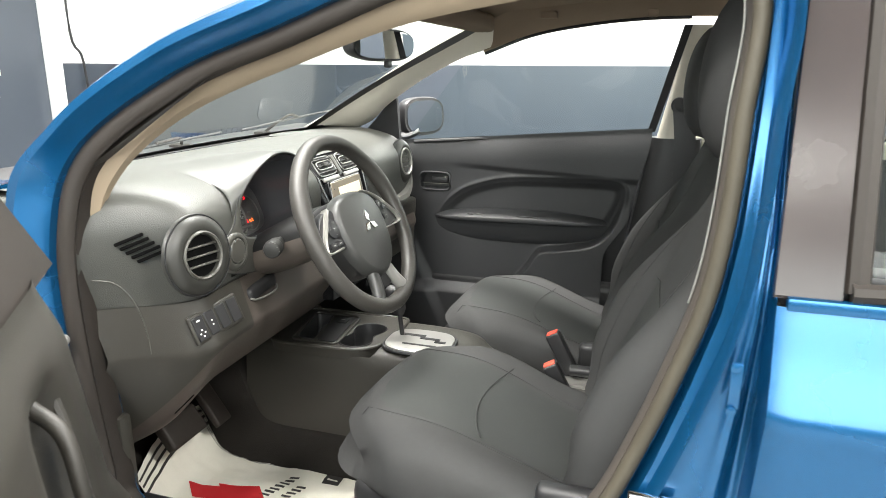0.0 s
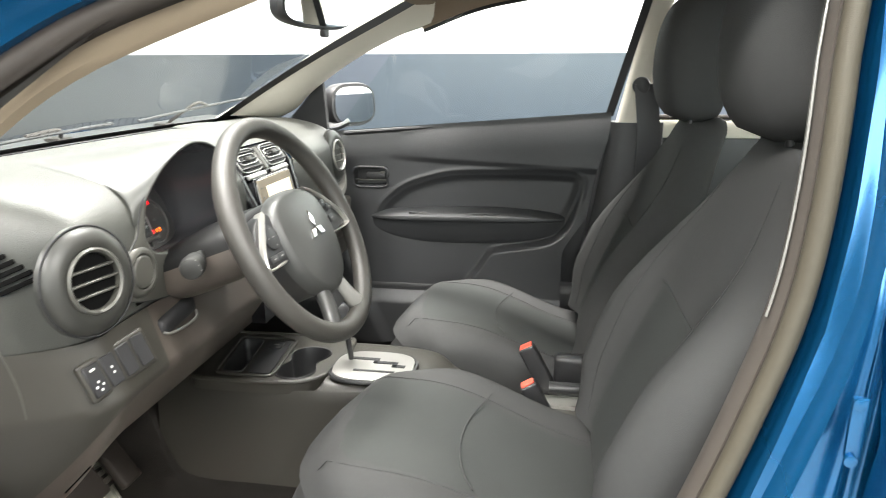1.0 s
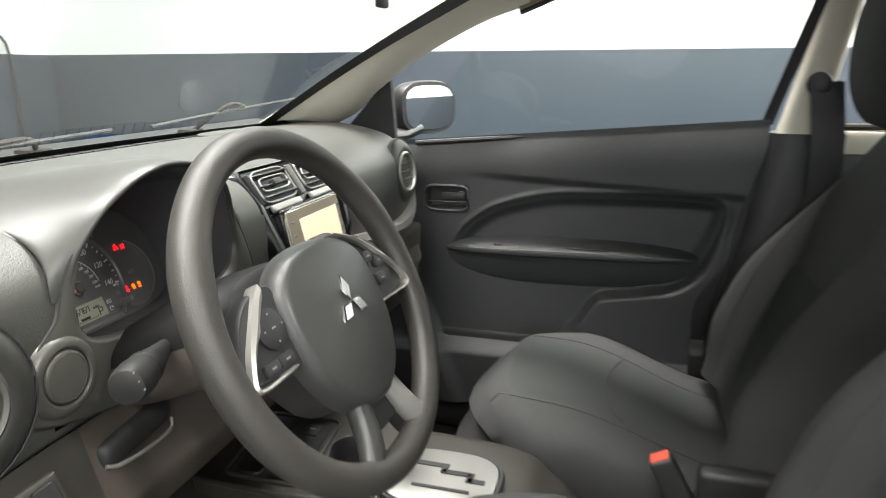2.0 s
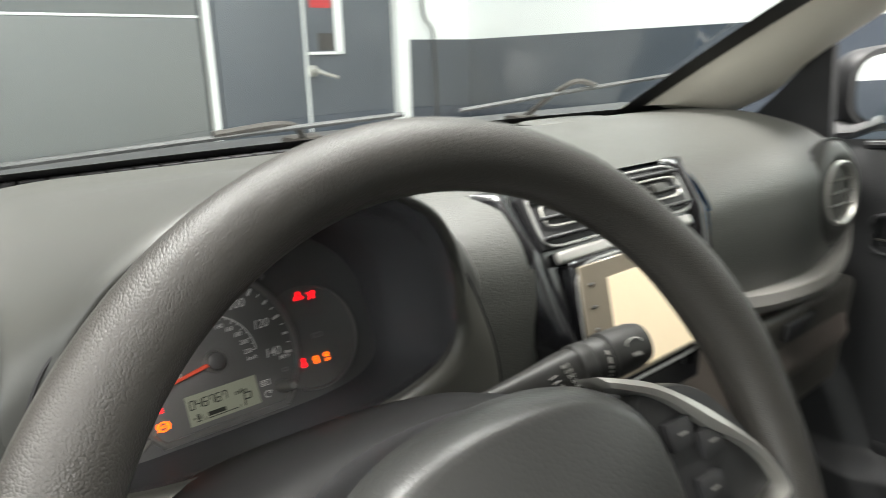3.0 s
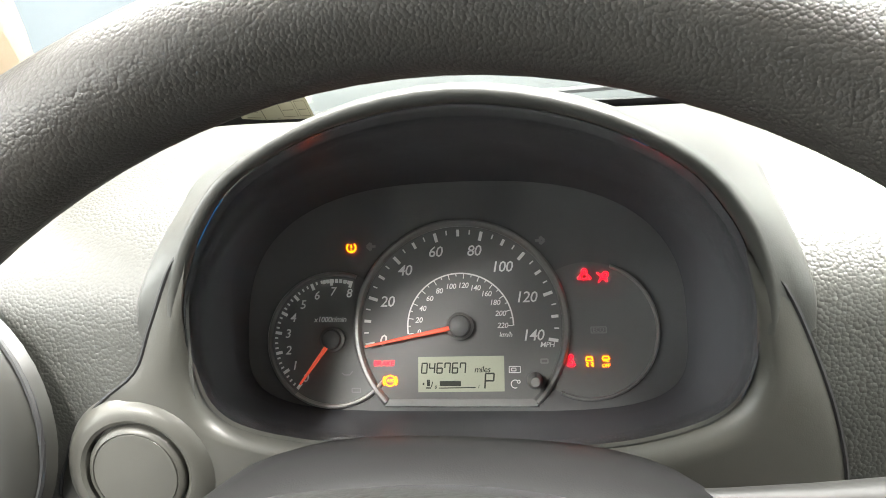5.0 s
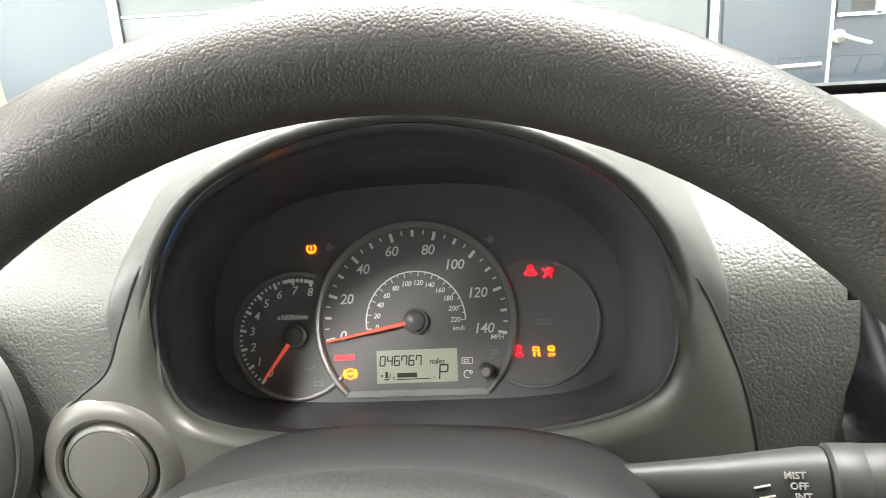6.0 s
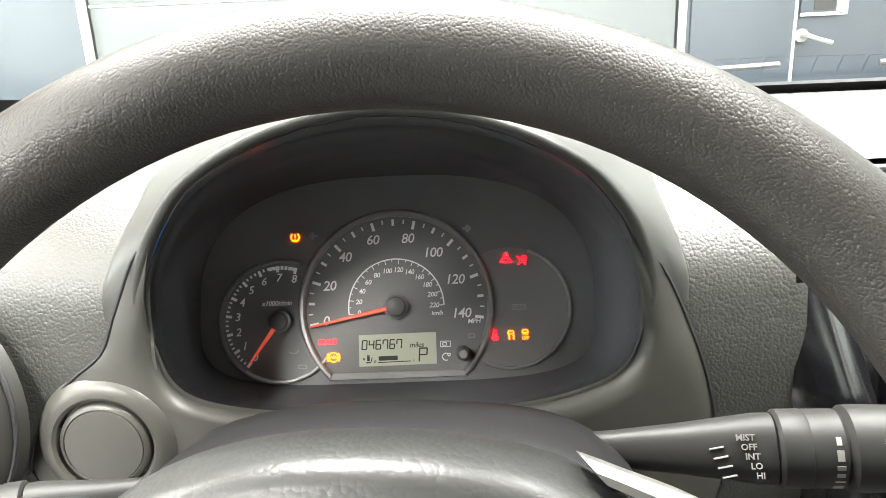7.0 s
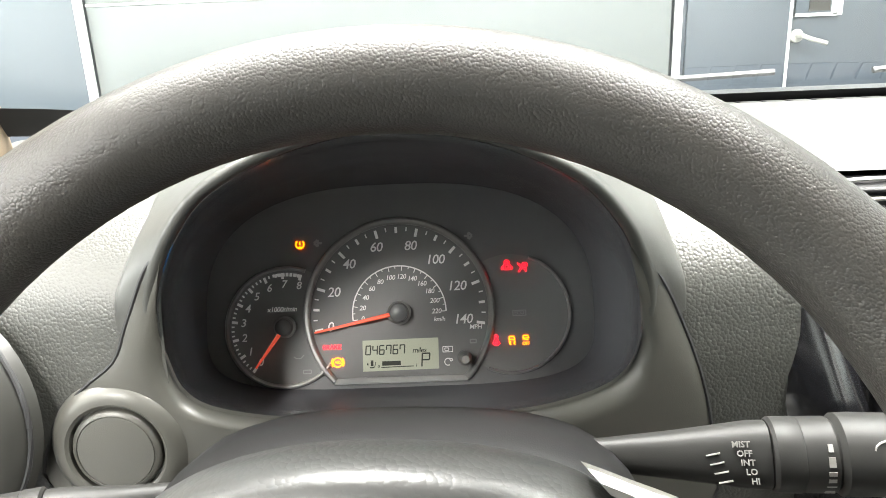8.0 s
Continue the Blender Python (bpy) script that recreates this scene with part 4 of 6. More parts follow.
# passenger side: pad step over the glove box and its lid
rows = [[p + V(-.03, 0, .012), p + V(.010, 0, .012), p + V(.014, 0, 0), p + V(.010, 0, -.010), p + V(-.03, 0, -.012)] for p in line_through([(-.238, .16, .815), (-.228, .28, .80), (-.226, .40, .795), (-.234, .47, .812), (-.248, .51, .845), (-.262, .53, .885)], 24)]
part("pad_lip", loft(rows), LIP, dash, "satin lip below the airbag panel")
glove = part("glove_box_lid", block((-.238, .33, .70), (.03, .36, .16), .015, 3, pose(0, 0, 0, 0, 4, 0)), PAD_LOW, dash, "closed glove box lid")
part("latch", block((-.218, .33, .755), (.012, .08, .022), .004, 2), BLACK, glove)
for k in range(36):
    for x in (-.600, -.624):
        y = -.45 + .025 * k
        part("grille_slot", block((x, y, .9865 if x > -.61 else .979), (.019, .021, .004), 0), DARK_IN, dash)
part("speaker_cover", slab([(p.x, p.y, .9915) for p in oval((-.53, .26, 0), (1, 0, 0), (0, 1, 0), .045, .085, 2.6, 28)], (0, 0, .004), bevel=.02), PAD, dash, "oval speaker cover")

# ---------------------------------------------------------------- instruments
TILT = radians(22)
DU, DV, DN = V(0, 1, 0), V(-math.sin(TILT), 0, math.cos(TILT)), V(math.cos(TILT), 0, math.sin(TILT))
DC = V(-.3573, -.342, .8857)


def dpt(u, v, h=0.0):
    """A place on the dial plane, in millimetres from the dial centre line."""
    return DC + DU * (u / 1000) + DV * (v / 1000) + DN * (h / 1000)


def dbar(u0, v0, u1, v1, width, h=.6, bm=None):
    a, b = dpt(u0, v0, h), dpt(u1, v1, h)
    d = (b - a).normalized()
    s = DN.cross(d) * (width / 2000)
    return loft([[a - s, a + s, b + s, b - s], [a - s + DN * .0003, a + s + DN * .0003, b + s + DN * .0003, b - s + DN * .0003]], bm)


def dtext(text, u, v, size, h=.7, shear=.18, turn=0.0):
    c, s = math.cos(radians(turn)), math.sin(radians(turn))
    return letters(text, size / 1000, axes(dpt(u, v, h), DU * c + DV * s, DV * c - DU * s, DN), .00012, shear, .92)


cluster = thing("instrument_cluster", dpt(0, -70, -10), "charcoal instrument cluster with white figures and red needles", "instrument panel")


def face_edge(th, grow=0.0):
    """The outline of the instrument face: an arch over a flatter foot."""
    ct, st = math.cos(th), math.sin(th)
    u = (136 + grow) * math.copysign(abs(ct) ** (.75 if st > 0 else .45), ct)
    v = -6 + ((86 + grow) * abs(st) ** .80 if st > 0 else -(57 + grow) * abs(st) ** .45)
    return u, v


ROUND = [2 * math.pi * k / 72 for k in range(72)]
part("housing", slab([dpt(*face_edge(t, 6), -4) for t in ROUND], -DN * .01), DARK_IN, cluster)
part("face", slab([dpt(*face_edge(t, 4), -1.5) for t in ROUND], DN * .001), FACE, cluster, "dark face plate")
# dark tunnel from the opening to the face
full = rim(RIM_TOP, 61)[:-1] + rim(RIM_LOW, 61)[:-1]
back = []
for p in full:
    th = math.atan2((p.z - .925) * 1.25, p.y - CY)
    back.append(dpt(*face_edge(th), -1.2))
rows = []
for f in (0, .1, .25, .45, .65, .85, 1):
    rows.append([p.lerp(q, f) + V(-.003 * (f == 0), 0, 0) + Vector((0, (p.y - CY), (p.z - .925))).normalized() * (.010 * math.sin(math.pi * f) * (f > .13) - .0004 * (f == 0)) for p, q in zip(full, back)])
part("tunnel", loft(rows, closed=True, cap=False), TUNNEL, cluster, "dark inner hood", 60)


def arc_ring(cu, cv, r0, r1, a0, a1, h0, h1, n=60):
    """A flat ring piece with a rounded rise."""
    rows = []
    for k in range(n + 1):
        t = radians(a0 + (a1 - a0) * k / n)
        row = []
        for r, h in ((r1, -1.5), (r1, h0), (r1 * .7 + r0 * .3, h1), (r1 * .3 + r0 * .7, h1), (r0, h0), (r0, -1.5)):
            row.append(dpt(cu + r * math.cos(t), cv + r * math.sin(t), h))
        rows.append(row)
    return loft(rows, closed=True, cap=True)


SP = (0, -11.7)
speedo = part("speedometer", slab([dpt(SP[0] + 63 * math.cos(t), max(SP[1] + 63 * math.sin(t), -56.5), .0) for t in [2 * math.pi * k / 72 for k in range(72)]], DN * .0004), DIAL, cluster, "large round speedometer")
part("dial_ring", arc_ring(0, -11.7, 62.5, 67.2, -45, 225, 2.0, 3.6), DIALRING, speedo, "grey metal ring")
part("dial_ring", loft([[dpt(-47.5, -61, -1.5), dpt(-45, -55.5, -1.5), dpt(-45, -56, 2), dpt(-46.5, -60, 2)], [dpt(47.5, -61, -1.5), dpt(45, -55.5, -1.5), dpt(45, -56, 2), dpt(46.5, -60, 2)]]), DIALRING, speedo)
N = 28
for k in range(N + 1):
    t = radians(190.5 - (190.5 + 9.0) * k / N)
    long = k % 4 == 0
    mid = k % 2 == 0
    r1, r0 = 60.5, (54.6 if long else 56.2 if mid else 57.6)
    part("tick", dbar(r0 * math.cos(t), SP[1] + r0 * math.sin(t), r1 * math.cos(t), SP[1] + r1 * math.sin(t), 2.0 if long else 1.8 if mid else .9), WHITE_INK, speedo)
for text, u, v in (("0", -50.5, -20.5), ("20", -47.5, 4.5), ("40", -36, 24.7), ("60", -15.8, 36.4), ("80", 9.4, 36.6), ("100", 27.2, 25.8), ("120", 42.3, 6), ("140", 46, -18.2)):
    part("figure", dtext(text, u * .965, SP[1] + (v - SP[1]) * .965, 9.6), WHITE_INK, speedo)
part("figure", dtext("MPH", 53, -23.6, 4.6), WHITE_INK, speedo)
rows = []
for k in range(49):
    t = radians(188 - 188 * k / 48)
    rows.append([dpt(r * math.cos(t), SP[1] + r * math.sin(t), h) for r, h in ((32.4, .5), (33.3, .5), (33.3, .8), (32.4, .8))])
part("inner_scale", loft(rows), WHITE_INK, speedo)
for k in range(23):
    t = radians(188 - 188 * k / 22)
    r0 = 29.5 if k % 2 == 0 else 31
    part("tick", dbar(r0 * math.cos(t), SP[1] + r0 * math.sin(t), 32.4 * math.cos(t), SP[1] + 32.4 * math.sin(t), .55), WHITE_INK, speedo)
for k in range(12):
    t = radians(188 - 188 * k / 11)
    part("figure", dtext(str(20 * k), 25.6 * math.cos(t) * 1.02, SP[1] + 25.2 * math.sin(t), 4.8), WHITE_INK, speedo)
part("figure", dtext("km/h", 28.0, -17.2, 4.2), WHITE_INK, speedo)


def needle(cu, cv, angle, length, hub):
    t = radians(angle)
    c, s = math.cos(t), math.sin(t)
    n = part("needle", loft([[dpt(cu + c * r - s * w, cv + s * r + c * w, h) for w, h in ((-wd, 5), (wd, 5), (wd * .6, 6.2), (-wd * .6, 6.2))] for r, wd in ((2, 1.6), (length, .75))]), NEEDLE, cluster, "red needle")
    part("hub", revolve([(hub * 1.25e-3, -.001), (hub * 1.25e-3, .004), (hub * 1e-3, .0055), (hub * .95e-3, .0085), (hub * .7e-3, .0095), (0, .0098)], dpt(cu, cv, 0), DN, 32), HUB, n, "round black hub")
    part("hub_ring", revolve([(hub * 1.28e-3, .003), (hub * 1.28e-3, .0046), (hub * 1.05e-3, .0055), (hub * 1.02e-3, .004)], dpt(cu, cv, 0), DN, 32), DIALRING, n)


needle(0, -11.7, 191.5, 60, 6.6)
TC = (-80, -19)
tach = part("tachometer", slab([dpt(TC[0] + 40.5 * math.cos(t), TC[1] + 42.5 * math.sin(t), -.4) for t in [2 * math.pi * k / 60 for k in range(60)]], DN * .0004), DIAL, cluster, "small round rev counter")
part("dial_ring", arc_ring(TC[0], TC[1], 40.0, 42.8, 70, 318, 1.2, 2.4), DIALRING, tach)
part("bright_arc", arc_ring(TC[0], TC[1], 39.8, 41.8, 235, 320, 2.0, 3.0, 30), SILVER, tach, "bright lower arc")
for k in range(33):
    t = radians(233 - (233 - 73) * k / 32)
    long = k % 4 == 0
    r1, r0 = 38.2, (34.0 if long else 36.2)
    part("tick", dbar(TC[0] + r0 * math.cos(t), TC[1] + r0 * math.sin(t), TC[0] + r1 * math.cos(t), TC[1] + r1 * math.sin(t), 1.9 if long else 1.1), WHITE_INK, tach)
for k in range(9):
    t = radians(233 - (233 - 73) * k / 8)
    part("figure", dtext(str(k), TC[0] + 30.6 * math.cos(t) + .5, TC[1] + 30.0 * math.sin(t), 7.8), WHITE_INK, tach)
for k in range(7):
    t0, t1 = radians(102 - 4.2 * k), radians(102 - 4.2 * k - 3.0)
    part("limit_dash", dbar(TC[0] + 36.9 * math.cos(t0), TC[1] + 36.9 * math.sin(t0), TC[0] + 36.9 * math.cos(t1), TC[1] + 36.9 * math.sin(t1), 2.4, .5), WHITE_INK, tach)
part("figure", dtext("x1000r/min", -82.5, -6.6, 4.9), WHITE_INK, tach)
needle(TC[0], TC[1], 234, 34, 6.0)
RC = (78, -15)
gauge = part("lamp_field", slab([dpt(RC[0] + 40.5 * math.cos(t), RC[1] + 41.5 * math.sin(t), -.4) for t in [2 * math.pi * k / 60 for k in range(60)]], DN * .0004), DIAL, cluster, "round lamp field")
part("dial_ring", arc_ring(RC[0], RC[1], 40.0, 42.2, -115, 70, 1.2, 2.4), DIALRING, gauge)
# display
lcd = part("display", slab([dpt(-26.4, -30.4, .3), dpt(26.6, -30.0, .3), dpt(26.6, -51.4, .3), dpt(-26.4, -51.8, .3)], DN * .0004), LCD, cluster, "green grey display")
SEG = {"0": "abcdef", "4": "bcfg", "6": "acdefg", "7": "abcf"}
POS = {"a": (0, 1, 1, 1), "b": (1, 1, 1, .5), "c": (1, .5, 1, 0), "d": (0, 0, 1, 0), "e": (0, 0, 0, .5), "f": (0, .5, 0, 1), "g": (0, .5, 1, .5)}
for k, ch in enumerate("046767"):
    bm = bmesh.new()
    for sgm in SEG[ch]:
        x0, y0, x1, y1 = POS[sgm]
        u, v = -24.3 + 4.75 * k, -40.2
        dbar(u + 3.2 * x0 + .5 * y0, v + 6 * y0, u + 3.2 * x1 + .5 * y1, v + 6 * y1, .8, .9, bm)
    part("digit", bm, LCD_INK, lcd)
part("figure", dtext("miles", 13.2, -38.3, 5.2, .9), LCD_INK, lcd)
bm = bmesh.new()
for x0, y0, x1, y1 in ((0, 0, .6, 9), (.6, 9, 5.8, 9), (5.8, 9, 5.4, 4.6), (.3, 4.6, 5.4, 4.6)):
    dbar(14.6 + x0, -49.6 + y0, 14.6 + x1, -49.6 + y1, .95, .9, bm)
part("digit", bm, LCD_INK, lcd)
part("bar", dbar(-13, -46.6, 0, -46.6, 3, .9), LCD_INK, lcd)
part("bar", dbar(-13.6, -49.3, 9, -49.0, .6, .9), LCD_INK, lcd)
bm = bmesh.new()
for x0, y0, x1, y1, w in ((-21.6, -49.2, -18.4, -49.2, .8), (-20.9, -46.6, -19.1, -46.6, 3.0), (-18.2, -48.6, -17.4, -45.4, .5), (-20.9, -44.6, -19.1, -44.6, .8), (-23.6, -46.8, -22.6, -46.8, 1.4)):
    dbar(x0, y0, x1, y1, w, .9, bm)
part("fuel_symbol", bm, LCD_INK, lcd)
part("figure", dtext("0", -15.6, -48.8, 3, .9), LCD_INK, lcd)
part("figure", dtext("1", 10.8, -48.6, 3, .9), LCD_INK, lcd)


def outline_icon(pts, u, v, size, material, name, width=.9, parent=cluster, label=""):
    bm = bmesh.new()
    for chain in pts:
        for (x0, y0), (x1, y1) in zip(chain, chain[1:]):
            dbar(u + x0 * size, v + y0 * size, u + x1 * size, v + y1 * size, width, .6, bm)
    return part(name, bm, material, parent, label)


def circ(r, a0=0, a1=360, n=14, cx=0, cy=0):
    return [(cx + r * math.cos(radians(a0 + (a1 - a0) * k / n)), cy + r * math.sin(radians(a0 + (a1 - a0) * k / n))) for k in range(n + 1)]


outline_icon([circ(.9, 50, -230), [(-.55, -.75), (.55, -.75)], [(0, .6), (0, -.1)], [(0, -.35), (0, -.5)]], -69.2, 39, 3.2, AMBER, "warning_lamp", .8, label="lit amber tyre lamp")
part("warning_lamp", dtext("BRAKE", -48, -34.3, 4.6, .6, .1), REDLAMP, cluster, "lit red lamp word")
abs_l = outline_icon([circ(1.0), circ(1.35, 140, 220, 6), circ(1.35, -40, 40, 6)], -44, -44.8, 3.2, AMBER, "warning_lamp", .8, label="lit amber lamp in a circle")
part("figure", dtext("ABS", -44, -44.8, 2.9, .6, .05), AMBER, abs_l)
outline_icon([circ(.45, 0, 360, 10, 0, .75), [(-.5, .3), (.5, .3), (.5, -.7), (-.5, -.7), (-.5, .3)], [(-.6, .1), (-1.2, -.5), (-.9, -.7)], [(.6, .1), (1.2, -.5), (.9, -.7)]], 76.7, 18.2, 3.3, REDLAMP, "warning_lamp", .6, label="lit red door lamp")
outline_icon([circ(.5, 0, 360, 10, .5, .5), [(-.4, .5), (-.3, -.2), (-.9, -1)], [(-.3, -.2), (.6, -.4), (.7, -1)], [(-1.1, .9), (-.4, .3)]], 87.8, 17, 3.1, REDLAMP, "warning_lamp", .7, label="lit red airbag lamp")
outline_icon([circ(.35, 0, 360, 8, 0, .9), [(-.5, -.1), (0, .5), (.5, -.1), (.4, -.9), (-.4, -.9), (-.5, -.1)], [(-.8, -.6), (.8, -.6)]], 67, -33.8, 3.1, REDLAMP, "warning_lamp", .65, label="lit red belt lamp")
for u, txt in ((77.8, ""), (87.6, "OFF")):
    ic = outline_icon([[(-.7, .2), (-.5, .9), (.5, .9), (.7, .2), (-.7, .2)], [(-.6, -.1), (-.2, -.4), (-.6, -.7), (-.2, -1)], [(.4, -.1), (.8, -.4), (.4, -.7), (.8, -1)]] if not txt else [[(-.7, .4), (-.5, 1), (.5, 1), (.7, .4), (-.7, .4)], [(-.6, .2), (.6, 0)]], u, -33.8, 3.0, AMBER, "warning_lamp", .65, label="lit amber skid lamp")
    if txt:
        part("figure", dtext(txt, u, -36.4, 2.9, .6, .05), AMBER, ic)
eco = outline_icon([[(-1.5, -.6), (1.5, -.6), (1.5, .6), (-1.5, .6), (-1.5, -.6)]], 84, -15, 3.0, DIM_INK, "unlit_lamp", .6)
part("figure", dtext("ECO", 84, -15, 3.6, .6, 0), DIM_INK, eco)
for u, v, s in ((-56, 39.4, -1), (50, 40.6, 1)):
    outline_icon([[(-1, 0), (.2, 0)], [(.2, .9), (1.2, 0), (.2, -.9), (.2, .9)]] if s > 0 else [[(1, 0), (-.2, 0)], [(-.2, .9), (-1.2, 0), (-.2, -.9), (-.2, .9)]], u, v, 2.6, DIM_INK, "unlit_lamp", 1.6)
outline_icon([[(-.9, -.4), (.9, -.4), (.9, .4), (-.9, .4), (-.9, -.4)]], -65.3, -50.5, 3.0, DIM_INK, "unlit_lamp", .6)
outline_icon([[(-1, 0), (-.4, -.4), (.6, -.4), (1.2, .3)]], -71.5, -39.8, 3.2, DIM_INK, "unlit_lamp", .7)
outline_icon([[(-1, -.5), (1, -.5), (1, .6), (-1, .6), (-1, -.5)], [(-.6, -.2), (.2, -.2), (.2, .3), (-.6, .3), (-.6, -.2)]], 33, -38.5, 3.4, WHITE_INK, "symbol", .5)
outline_icon([circ(.9, 60, 300, 10), circ(.35, 0, 360, 8, .8, .5)], 33, -47, 2.7, WHITE_INK, "symbol", .6)
outline_icon([[(-.8, -.6), (.8, -.6), (.8, .3), (-.8, .3), (-.8, -.6)]], 51, -33, 2.6, DIM_INK, "unlit_lamp", .8)
part("trip_stem", revolve([(.0048, 0), (.0048, .008), (.0036, .010), (.0034, .022), (.0026, .0235), (0, .0235)], dpt(44.8, -44.5, 0), DN, 20), DIALRING, cluster, "short grey reset stem")
cover = part("cover_glass", glass(sheet(lambda u, v: dpt(-136 + 272 * u, -64 + 130 * v, 12 + 34 * v - 3 * (2 * u - 1) ** 2), 10, 6)), LENS, cluster, "curved clear cover")
cover.visible_shadow = False


# ---------------------------------------------------------------- steering wheel and column
WT, WY = .4616, -.053
WN = V(math.cos(WT) * math.cos(WY), math.cos(WT) * math.sin(WY), math.sin(WT))
WU = V(-math.sin(WY), math.cos(WY), 0)
WV = WN.cross(WU)
WC = V(-.048, -.328, .8835)


def wp(u, v, n=0.0):
    """A place on the wheel, in millimetres from its hub: right, up, towards the driver."""
    return WC + WU * (u / 1000) + WV * (v / 1000) + WN * (n / 1000)


wheel = thing("steering_wheel", wp(0, 0, -40), "black grained three-spoke steering wheel with silver trim", "steering wheel")
rings = []
for k in range(96):
    t = 2 * math.pi * k / 96
    o = WU * math.cos(t) + WV * math.sin(t)
    thumb = 1.6 * math.exp(-((math.degrees(t) - 25) / 14) ** 2) + 1.6 * math.exp(-((math.degrees(t) - 155) / 14) ** 2)
    rings.append(oval(WC + o * .177, o, WN, .0163 + thumb / 1000, .0160 + thumb / 1000, 2.15, 20))
part("rim", loft(rings, loop=True), LEATHER, wheel, "grained black rim", 80)


def pillow(outline, n0, n1, crown, steps=6, edge=.12):
    """A padded cover over an outline (u, v in millimetres), from height n0 to n1 with a crown."""
    mid = (sum(p[0] for p in outline) / len(outline), sum(p[1] for p in outline) / len(outline))
    rings = [[wp(u, v, n0) for u, v in outline]]
    for k in range(steps + 1):
        f = k / steps
        s = 1 - edge * (1 - math.cos(f * math.pi / 2))
        rings.append([wp(mid[0] + (u - mid[0]) * s, mid[1] + (v - mid[1]) * s, n0 + (n1 - n0) * math.sin(f * math.pi / 2)) for u, v in outline])
    for g in (.7, .45, .2, .04):
        s = (1 - edge) * g
        rings.append([wp(mid[0] + (u - mid[0]) * s, mid[1] + (v - mid[1]) * s, n1 + crown * (1 - g * g)) for u, v in outline])
    return loft(rings)


def smooth_outline(pts, n=48):
    m = len(pts)
    out = []
    for i in range(n):
        k = i * m / n
        j = int(k)
        q = [(pts[(j + d) % m][0], pts[(j + d) % m][1], 0) for d in (-1, 0, 1, 2)]
        p = curve_at(q, (1 + k - j) / 3)
        out.append((p.x, p.y))
    return out


half = [(0, 68), (36, 65), (64, 55), (82, 36), (89, 8), (88, -22), (80, -58), (54, -96), (22, -114)]
bag = smooth_outline(half + [(0, -117)] + [(-u, v) for u, v in half[:0:-1]], 72)
part("airbag_cover", pillow(bag, -12, 14, 8, 6, .14), COVER, wheel, "grained dark cover", 60)
part("hub_back", pillow([(u * .92, v * .92) for u, v in bag], -60, -12, 0, 3, -.02), BLACK, wheel)
for s in (-1, 1):
    pod = smooth_outline([(s * 78, 44), (s * 104, 46), (s * 130, 35), (s * 154, 6), (s * 164, -20), (s * 150, -28), (s * 112, -32), (s * 72, -34), (s * 72, 0)], 48)
    sp = part("spoke", pillow([(u, v) for u, v in pod], -16, 2, 2, 4, .06), BLACK, wheel, "black side spoke with buttons")
    edge = [(57, 62, 1), (68, 58, 2), (92, 48, 2), (121, 27, 3), (150, -2, 4), (162, -26, 4), (152, -33, 3), (118, -34, -1), (90, -34, -5)]
    if s < 0:
        edge = [(99, 50, 2), (110, 42, 2), (122, 30, 2), (136, 15, 3), (150, -2, 4), (162, -26, 4), (152, -33, 3), (118, -34, -1), (90, -34, -5)]
    chain = line_through([wp(s * u, v, n + 3) for u, v, n in edge], 40)
    rows = []
    for i, p in enumerate(chain):
        f = i / 39
        w = (.009 if s > 0 else .0115) * (1 - .60 * smooth(.4, .78, f))
        d = (wp(s * 105, 5, 3) - p).normalized()
        rows.append([p - WN * .012, p + WN * .002, p + d * (w * .5) + WN * .0045, p + d * w + WN * .003, p + d * w - WN * .012])
    part("silver_trim", loft(rows), SILVER, sp, "satin silver edge trim")
    if s < 0:
        part("button_pad", revolve([(.0, .004), (.012, .004), (.019, .002), (.0195, -.004), (0, -.004)], wp(-108, 10, 5), WN, 28), BLACK, sp)
        for a in range(4):
            c, q = math.cos(a * math.pi / 2), math.sin(a * math.pi / 2)
            part("symbol", block(wp(-108 + 13 * c, 10 + 13 * q, 9.4), (.0022, .0012, .0004), 0, 1, axes((0, 0, 0), WU, WV, WN)), PLATE, sp)
        part("symbol", block(wp(-108, 10, 9.6), (.005, .0016, .0006), 0, 1, axes((0, 0, 0), WU, WV, WN)), PLATE, sp)
        for k in (0, 1):
            part("button", block(wp(-128 + 22 * k, -20, 4), (.020, .011, .007), .002, 2, axes((0, 0, 0), WU, WV, WN)), BLACK, sp)
            part("symbol", block(wp(-128 + 22 * k, -20, 7.8), (.006, .0016, .0006), 0, 1, axes((0, 0, 0), WU, WV, WN)), PLATE, sp)
    else:
        for k, (u, v) in enumerate(((98, 22), (118, 12), (108, -8))):
            part("button", block(wp(u, v, 4), (.018, .014, .007), .002, 2, axes((0, 0, 0), WU, WV, WN)), BLACK, sp)
            part("symbol", block(wp(u, v, 7.8), (.006, .0012, .0004), 0, 1, axes((0, 0, 0), WU, WV, WN)), PLATE, sp)
    leg = line_through([wp(s * 30, -96, -4), wp(s * 36, -118, -2), wp(s * 46, -142, 0), wp(s * 62, -168, 0)], 14)
    part("lower_spoke", loft([oval(p, WU, WN, .014 + .006 * (i / 13) ** 2, .011, 2.6, 14) for i, p in enumerate(leg)]), PLATE if s > 0 else COVER, wheel, "lower spoke")
part("spoke_web", pillow(smooth_outline([(-26, -100), (26, -100), (34, -135), (0, -142), (-34, -135)], 30), -10, -4, 0, 3, .06), BLACK, wheel)
